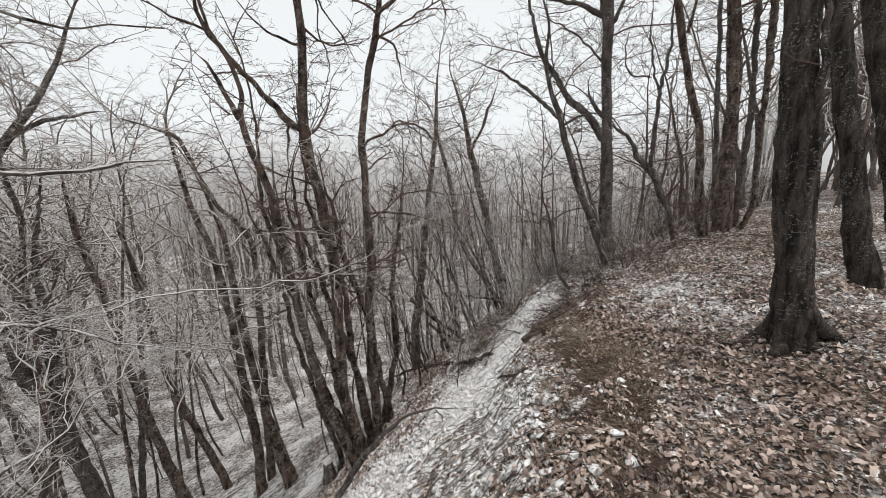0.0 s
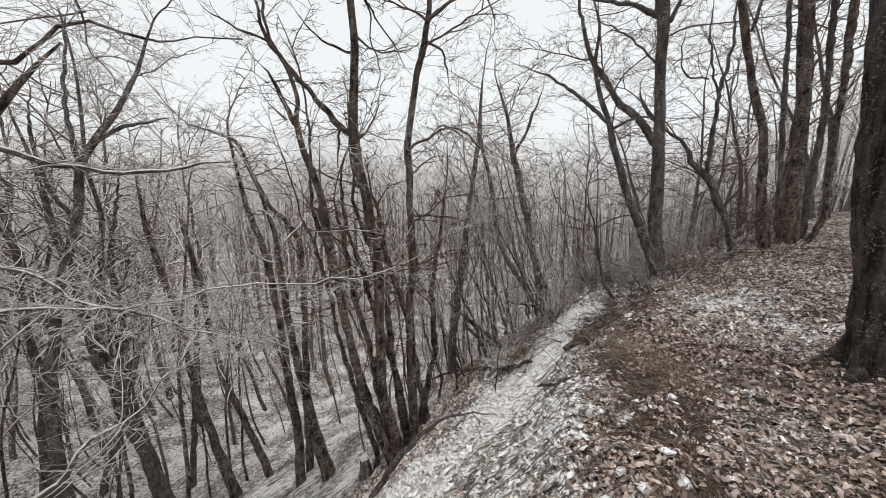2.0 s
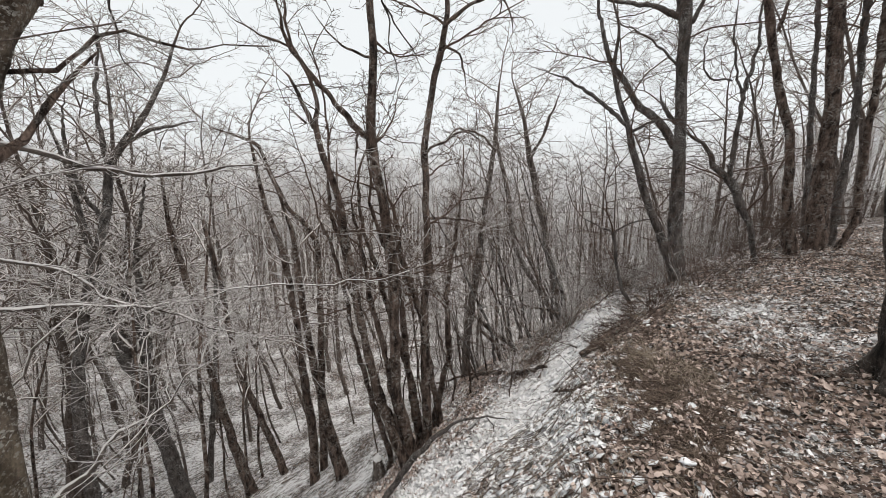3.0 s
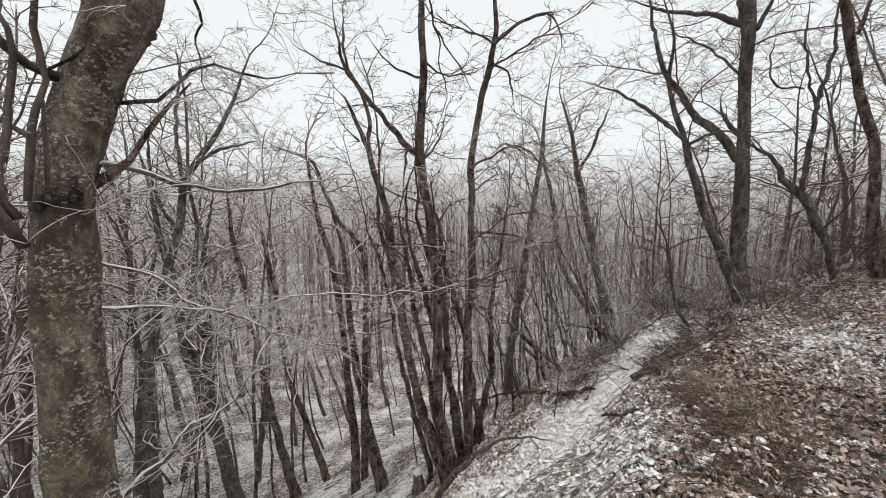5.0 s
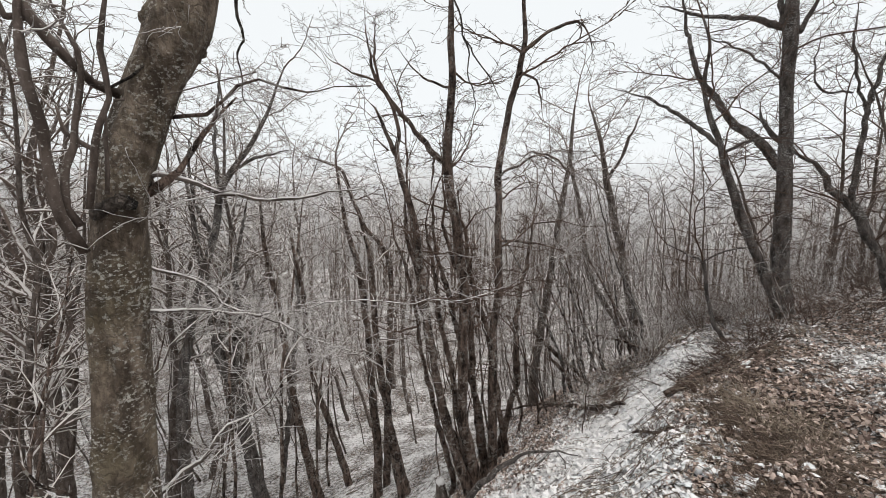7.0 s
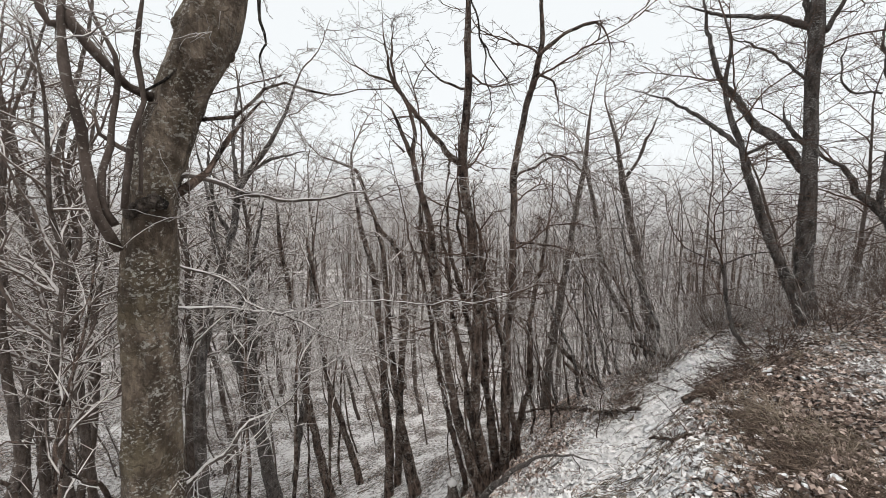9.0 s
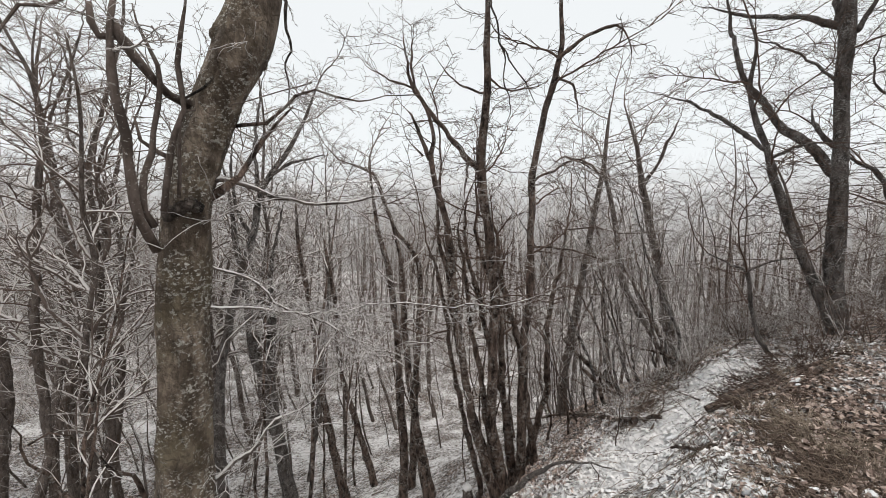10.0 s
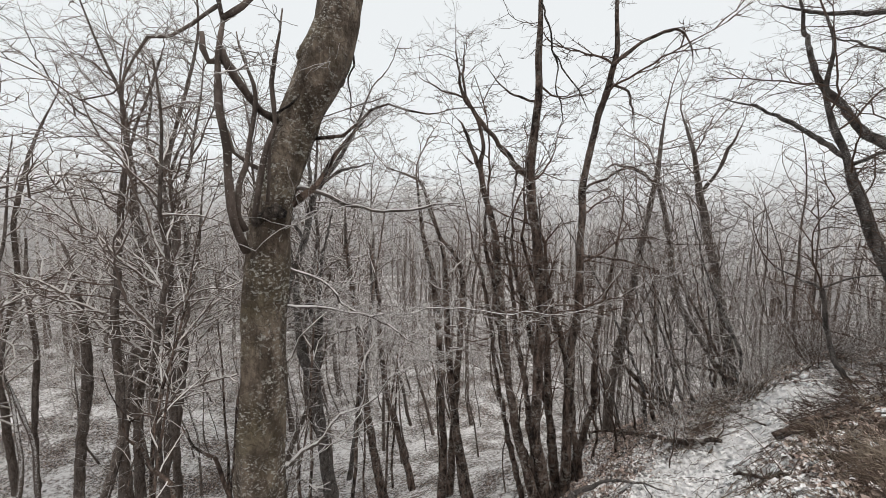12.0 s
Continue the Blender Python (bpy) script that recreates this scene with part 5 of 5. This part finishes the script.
for (bx, by, bz), br, mat, label in (
    ((-1.36, 1.365, 1.547), 0.034, OAK, DARK_BURL), ((-1.325, 1.375, 1.565), 0.03, OAK, DARK_BURL), ((-1.385, 1.35, 1.52), 0.026, OAK, DARK_BURL), ((-1.30, 1.395, 1.553), 0.024, OAK, DARK_BURL),
    ((-1.148, 1.664, 2.348), 0.060, MOSSY, "swollen ragged bark"), ((-1.158, 1.646, 2.260), 0.062, MOSSY, "swollen ragged bark"), ((-1.163, 1.631, 2.192), 0.050, MOSSY, "swollen ragged bark"), ((-1.252, 1.532, 2.269), 0.040, MOSSY, "swollen ragged bark"),
):
    bm = bmesh.new()
    bmesh.ops.create_icosphere(bm, subdivisions=4, radius=br)
    for v in bm.verts:
        v.co *= 1 + 0.45 * noise.noise(v.co * 24 + Vector((bz, 0, 0))) + 0.3 * noise.noise(v.co * 60)
        v.co += Vector((bx, by, bz)) - NEAR.location
    geo = ([tuple(v.co) for v in bm.verts], [tuple(q.index for q in f.verts) for f in bm.faces])
    part("burl", geo, mat, trunk_of(NEAR), label)
    bm.free()

stump = plant("tree_stump", "pale broken stump on the snowy slope", (-0.29, 5.47, -3.34))
limb(stump, "trunk", [(-0.29, 5.47, -3.34, 0.11), (-0.29, 5.47, -3.19, 0.09), (-0.31, 5.47, -3, 0.07)], RIMED, 0)
finish(stump)
tagged(stump, category="stump")


# ---- brush and grass ----


def make_shrub(rng, stems, height, twig_mat):
    t = tagged(new("shrub"), "bare tangled brush at the edge of the bank", "shrub", "brush along the bank")
    for k in range(stems):
        geo = ([], [])
        a = rng.uniform(0, 6.28)
        shoot(geo, rng, (0.12 * math.cos(a), 0.12 * math.sin(a), -0.05), (0.55 * math.cos(a) - 0.2, 0.55 * math.sin(a), 1), height * rng.uniform(0.6, 1.1), 0.008, 2, 0.03, 4, 0.2)
        part("stem", geo, twig_mat, t)["kind"] = "stuff"
    return t


shrubs = [make_shrub(rng, 7, 1.05, FROSTED if k else PALE) for k in range(3)]
used_shrubs = set()
for k in range(46):
    s = rng.uniform(5.4, 11.5)
    d = rng.uniform(-1.1, 0.55) - 0.3 * min(25, max(0, s - 7.6)) ** 1.3 + (0.4 if s < 7 else 0)
    if s < 7.6 and abs(d - track_centre(s)) < 0.55:
        d = track_centre(s) + math.copysign(rng.uniform(0.6, 1.1), d - track_centre(s))
    x, y = 0.5 * s - 0.866 * d, 0.866 * s + 0.5 * d
    ob = rng.choice(shrubs)
    stand(ob, x, y, rng.uniform(0, 360), rng.uniform(0.5, 1.15), ob.name not in used_shrubs)
    used_shrubs.add(ob.name)
low = make_shrub(rng, 8, 0.7, TWIG)
tagged(low, "low tangle of bare twigs over the leafy crest")
for k, (x, y) in enumerate(((4.1, 5.2), (4.4, 5.56), (4.82, 5.69), (5.29, 5.78), (5.61, 5.69), (5.97, 5.64), (6.45, 5.71), (4.19, 5.07), (4.92, 5.22), (5.43, 5.19))):
    stand(low, x, y, 67 * k, rng.uniform(0.6, 0.95), k == 0)


thick_brush = [make_shrub(rng, 9, hh, mat) for hh, mat in ((1.5, FROSTED), (1.9, TWIG))]
for k in range(22):
    if k < 9:
        x, y = rng.uniform(3.9, 5.3), rng.uniform(6.4, 7.4)
    else:
        x, y = rng.uniform(5.4, 8.4), rng.uniform(6.2, 8.6)
    tagged(stand(thick_brush[k % 2], x, y, rng.uniform(0, 360), rng.uniform(0.6, 1.1) * (0.7 if k < 9 else 1), k < 2), "dense bare brush along the crest")


def make_tuft(rng, blades, height):
    geo = ([], [])
    for k in range(blades):
        a, r = rng.uniform(0, 6.28), 0.16 * math.sqrt(rng.random())
        w = Vector((math.cos(a), math.sin(a), 0)) * rng.uniform(0.6, 2.0)
        h = height * rng.uniform(0.5, 1.1)
        p = Vector((r * math.cos(a), r * math.sin(a), -0.02))
        tube(geo, [(*p, 0.0028), (*(p + w * h * 0.3 + Vector((0, 0, h * 0.6))), 0.0024), (*(p + w * h * 0.75 + Vector((0, 0, h * 0.55))), 0.0012)], 3)
    return geo


tufts = [make_tuft(rng, 50, 0.15), make_tuft(rng, 40, 0.18), make_tuft(rng, 70, 0.065), make_tuft(rng, 110, 0.09)]
sward = [([], []) for k in range(4)]
LIP = ((2.63, 3.35), (1.74, 1.52))
for k in range(98):
    if k < 10:
        x, y, ob = rng.gauss(2.6, 0.16), rng.gauss(3.02, 0.18), k % 2
    elif k < 66:
        f = rng.random()
        x, y, ob = LIP[0][0] + f * (LIP[1][0] - LIP[0][0]) + rng.gauss(0, 0.14), LIP[0][1] + f * (LIP[1][1] - LIP[0][1]) + rng.gauss(0, 0.14), 3 if k % 3 else 2
    else:
        s = rng.uniform(2.0, 6.8)
        d = 0.16 - 0.3 * max(0, s - 3.2) - abs(rng.gauss(0, 0.3))
        x, y, ob = 0.5 * s - 0.866 * d, 0.866 * s + 0.5 * d, 2 if k % 5 else 1
    m = pose(x, y, ground_z(x, y), 0, 0, rng.uniform(0, 360)) @ Matrix.Scale(rng.uniform(0.6, 1.3), 4)
    b = len(sward[ob][0])
    sward[ob][0].extend(tuple(m @ Vector(v)) for v in tufts[ob][0])
    sward[ob][1].extend(tuple(b + i for i in f) for f in tufts[ob][1])
for geo, mat, name, label in ((sward[0], GRASS, "dry_grass", "dry pale straw-coloured grass on the bank"), (sward[1], GRASS, "tall_dry_grass", "longer dry straw-coloured grass on the bank"),
                              (sward[2], ROOTS, "root_tangle", "dark tangle of roots and stalks on the bank"), (sward[3], STRAW, "brown_grass", "matted brown grass along the lip of the bank")):
    tagged(part(name, geo, mat, None), label, "grass", kind="stuff")

# ---- heaps of dead twigs and roots along the lip ----


def make_heap(rng):
    t = tagged(new("brush_heap"), "dark heap of dead twigs and roots on the bank", "brush", "brush heaps on the bank")
    for k in range(9):
        geo = ([], [])
        a = rng.uniform(0, 6.28)
        way = (math.cos(a), math.sin(a), rng.uniform(0.05, 0.45))
        shoot(geo, rng, (rng.gauss(0, 0.08), rng.gauss(0, 0.08), 0.02), way, rng.uniform(0.3, 0.6), rng.uniform(0.006, 0.014), 2, 0.05, 7, 0.3, 2, 0.07)
        part("stem", geo, ROOTS, t)["kind"] = "stuff"
    return t


heaps = [make_heap(rng) for k in range(3)]
used_heaps = set()
for k, (x, y) in enumerate(((2.72, 4.35), (3.0, 4.62), (2.94, 4.52), (3.2, 4.85), (3.5, 5.0), (2.62, 4.05), (2.5, 3.85), (3.75, 5.2), (3.95, 5.4), (3.38, 4.7), (3.85, 4.91), (4.28, 5.11), (2.35, 3.35), (2.53, 3.44), (2.29, 2.89), (2.24, 2.64), (2.8, 3.11))):
    ob = heaps[k % 3]
    stand(ob, x, y, rng.uniform(0, 360), rng.uniform(0.7, 1.0) * (0.6 if k > 11 else 0.8), ob.name not in used_heaps)
    used_heaps.add(ob.name)

# ---- dead branches on the bank ----


def make_dead_branch(rng, length, mat):
    geo, fine = ([], []), ([], [])
    t = tagged(new("fallen_branch"), "small dead branch on the leafy bank", "branch", "dead branches on the bank")
    p, w = Vector((0, 0, 0.02)), Vector((1, 0, 0.02))
    rows = [(*p, 0.014)]
    for i in range(9):
        w = (w + Vector((0, rng.gauss(0, 0.16), rng.gauss(0, 0.05)))).normalized()
        p = p + w * length / 9
        p.z = max(0.01, p.z)
        rows.append((*p, 0.014 - 0.0012 * i))
        if i > 1:
            shoot(fine, rng, p, (w.x, w.y + rng.choice((-0.9, 0.9)), 0.25), length * rng.uniform(0.2, 0.4), 0.005, 1, 0.03, 4, 0.2)
    tube(geo, spline(rows, 0.05), 7, 0.15, length)
    part("stick", geo, mat, t)
    part("twig_spray", fine, mat, t)["kind"] = "stuff"
    return t


dead = [make_dead_branch(rng, ln, mat) for ln, mat in ((1.1, BARK), (0.8, RIMED), (1.4, BARK))]
used_dead = set()
for k in range(40):
    s, d = rng.uniform(4.6, 9.0), rng.gauss(-0.2, 0.5)
    if k > 17:
        s, d = rng.uniform(2.5, 13), rng.uniform(2.2, 9)
    x, y = 0.5 * s - 0.866 * d, 0.866 * s + 0.5 * d
    ob = dead[k % 3]
    tx, ty = rng.gauss(0.5, 0.4), 1.0
    turn = math.degrees(math.atan2(ty, tx))
    tilt = math.degrees(math.atan2(ground_z(x + math.cos(radians(turn)) * 0.6, y + math.sin(radians(turn)) * 0.6) - ground_z(x, y), 0.6))
    m = pose(x, y, ground_z(x, y) + 0.02, 0, -tilt, turn) @ Matrix.Scale(rng.uniform(0.6, 1.1), 4)
    if ob.name in used_dead:
        copy_thing(ob, Matrix()).matrix_basis = m
    else:
        ob.matrix_basis = m
        used_dead.add(ob.name)

# ---- lumps of snow on leaves and track ----
bm = bmesh.new()
bmesh.ops.create_icosphere(bm, subdivisions=2, radius=1)
ball = [v.co.copy() for v in bm.verts]
ball_faces = [tuple(v.index for v in f.verts) for f in bm.faces]
bm.free()
sv, sf = [], []
for k in range(900):
    s = rng.uniform(0.9, 3.6) if k % 3 else rng.uniform(2, 7)
    d = (0.2 - 0.1 * max(0, s - 2.5)) + rng.gauss(0, 0.33)
    x, y = 0.5 * s - 0.866 * d, 0.866 * s + 0.5 * d
    if math.hypot(x, y) < 0.9:
        continue
    size, flat, seed = rng.uniform(0.012, 0.034) * rng.uniform(0.7, 1.3), rng.uniform(0.2, 0.42), rng.uniform(0, 90)
    gx1, gy1 = (ground_z(x + 0.05, y) - ground_z(x - 0.05, y)) / 0.1, (ground_z(x, y + 0.05) - ground_z(x, y - 0.05)) / 0.1
    z, b = ground_z(x, y) + rng.uniform(0.01, 0.03), len(sv)
    for v in ball:
        q = v * size * (1 + 1.3 * noise.noise(v * 1.7 + Vector((seed, 0, 0))) + 0.5 * noise.noise(v * 4.5 + Vector((0, seed, 0))))
        sv.append((x + q.x * 1.2, y + q.y, z + q.z * flat + gx1 * q.x * 1.2 + gy1 * q.y))
    sf += [tuple(b + i for i in f) for f in ball_faces]
tagged(part("snow_lumps", (sv, sf), SNOW, None), "small lumps of snow on leaves beside the track", "snow", kind="stuff")

# ---- fallen leaves ----


def leaf_shape(rng, n):
    """A crumpled lobed dry leaf, one long, curled about its midrib."""
    curl, twist, arch = rng.uniform(-2.0, 3.0), rng.uniform(-1.2, 1.2), rng.uniform(-0.25, 0.4)
    verts, faces = [], []
    for i in range(n + 1):
        t = i / n
        w = 0.31 * math.sin(math.pi * min(0.95, t * 0.9 + 0.06)) ** 0.7
        z = arch * math.sin(math.pi * t) + rng.gauss(0, 0.03)
        verts.append((rng.gauss(0, 0.02), t - 0.5, z))
        for sgn in (-1, 1):
            e = w * (rng.uniform(0.85, 1.2) if i % 2 else rng.uniform(0.55, 0.85))
            verts.append((sgn * e, t - 0.5 + (0.06 if i % 2 else -0.02) + rng.gauss(0, 0.03), z + curl * e * e * 1.5 + sgn * twist * e * (t - 0.3) + rng.gauss(0, 0.05)))
    for i in range(n):
        a, b = 3 * i, 3 * i + 3
        faces += [(a, b, b + 1, a + 1), (a + 2, b + 2, b, a)]
    return verts, faces


leaf_kinds = [leaf_shape(rng, 4) for k in range(14)]
plain_kinds = [leaf_shape(rng, 2) for k in range(14)]
lv, lf, ls = [], [], []
nr = np.random.RandomState(5)
placed = 0
near_spots = []
while placed < 54000:
    s, d = nr.uniform(0.2, 13), 2.8 - nr.exponential(3.3)
    x, y = 0.5 * s - 0.866 * d, 0.866 * s + 0.5 * d
    r = math.hypot(x, y)
    if r < 0.9 or d < -9 or nr.rand() > min(1, 3.4 / r + 0.1) or (d > 0.3 and nr.rand() < 0.5) or (abs(d - track_centre(s)) < 0.35 and nr.rand() < 0.35):
        continue
    size = nr.choice((0.03, 0.04, 0.05, 0.062)) * nr.uniform(0.85, 1.15)
    tilt = Euler((nr.normal(0, 0.6), nr.normal(0, 0.6), nr.uniform(0, 6.28)))
    m = Matrix.LocRotScale((x, y, ground_z(x, y) + nr.uniform(0.002, 0.04)), tilt, (size, size, size))
    placed += 1
    if len(near_spots) < 300 and 1.4 < r < 2.6 and d < 0.2 and placed % 5 == 0:
        near_spots.append(m)
        continue
    verts, faces = (leaf_kinds if r < 3.4 else plain_kinds)[placed % 14]
    b = len(lv)
    lv += [tuple(m @ Vector(v)) for v in verts]
    lf += [tuple(b + i for i in f) for f in faces]
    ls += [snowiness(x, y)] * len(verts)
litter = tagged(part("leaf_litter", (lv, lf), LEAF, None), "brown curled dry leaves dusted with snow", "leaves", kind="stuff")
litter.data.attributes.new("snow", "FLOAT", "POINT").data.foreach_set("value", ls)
shared = []
for verts, faces in leaf_kinds[:4]:
    me = bpy.data.meshes.new("leaf")
    me.from_pydata(verts, [], faces)
    me.materials.append(LEAF)
    shared.append(me)
for i, m in enumerate(near_spots):
    ob = new("leaf", shared[i % 4])
    ob.parent = ground
    ob.matrix_basis = m

# ---- straw and broken twigs on the litter ----
bits, dark_bits = ([], []), ([], [])
for k in range(3200):
    s, dd = nr.uniform(0.8, 8), 0.9 - nr.exponential(1.0)
    x, y = 0.5 * s - 0.866 * dd, 0.866 * s + 0.5 * dd
    if math.hypot(x, y) < 1.0 or abs(dd - track_centre(s)) < 0.42 and k % 6:
        continue
    a, ln = nr.uniform(0, 6.28), nr.uniform(0.08, 0.35)
    z = ground_z(x, y) + 0.03
    x2, y2 = x + ln * math.cos(a), y + ln * math.sin(a)
    x1, y1 = (x + x2) / 2 + nr.normal(0, 0.02), (y + y2) / 2 + nr.normal(0, 0.02)
    tube(dark_bits if k % 5 < 2 else bits, [(x, y, z, 0.003), (x1, y1, ground_z(x1, y1) + 0.03 + nr.uniform(0, 0.05), 0.0025), (x2, y2, ground_z(x2, y2) + 0.03, 0.0015)], 3)
tagged(part("straw", bits, GRASS, None), "dry straw and broken twigs on the leaves", "straw", kind="stuff")
tagged(part("dead_stalks", dark_bits, ROOTS, None), "dark broken stalks on the leaves", "stalks", kind="stuff")
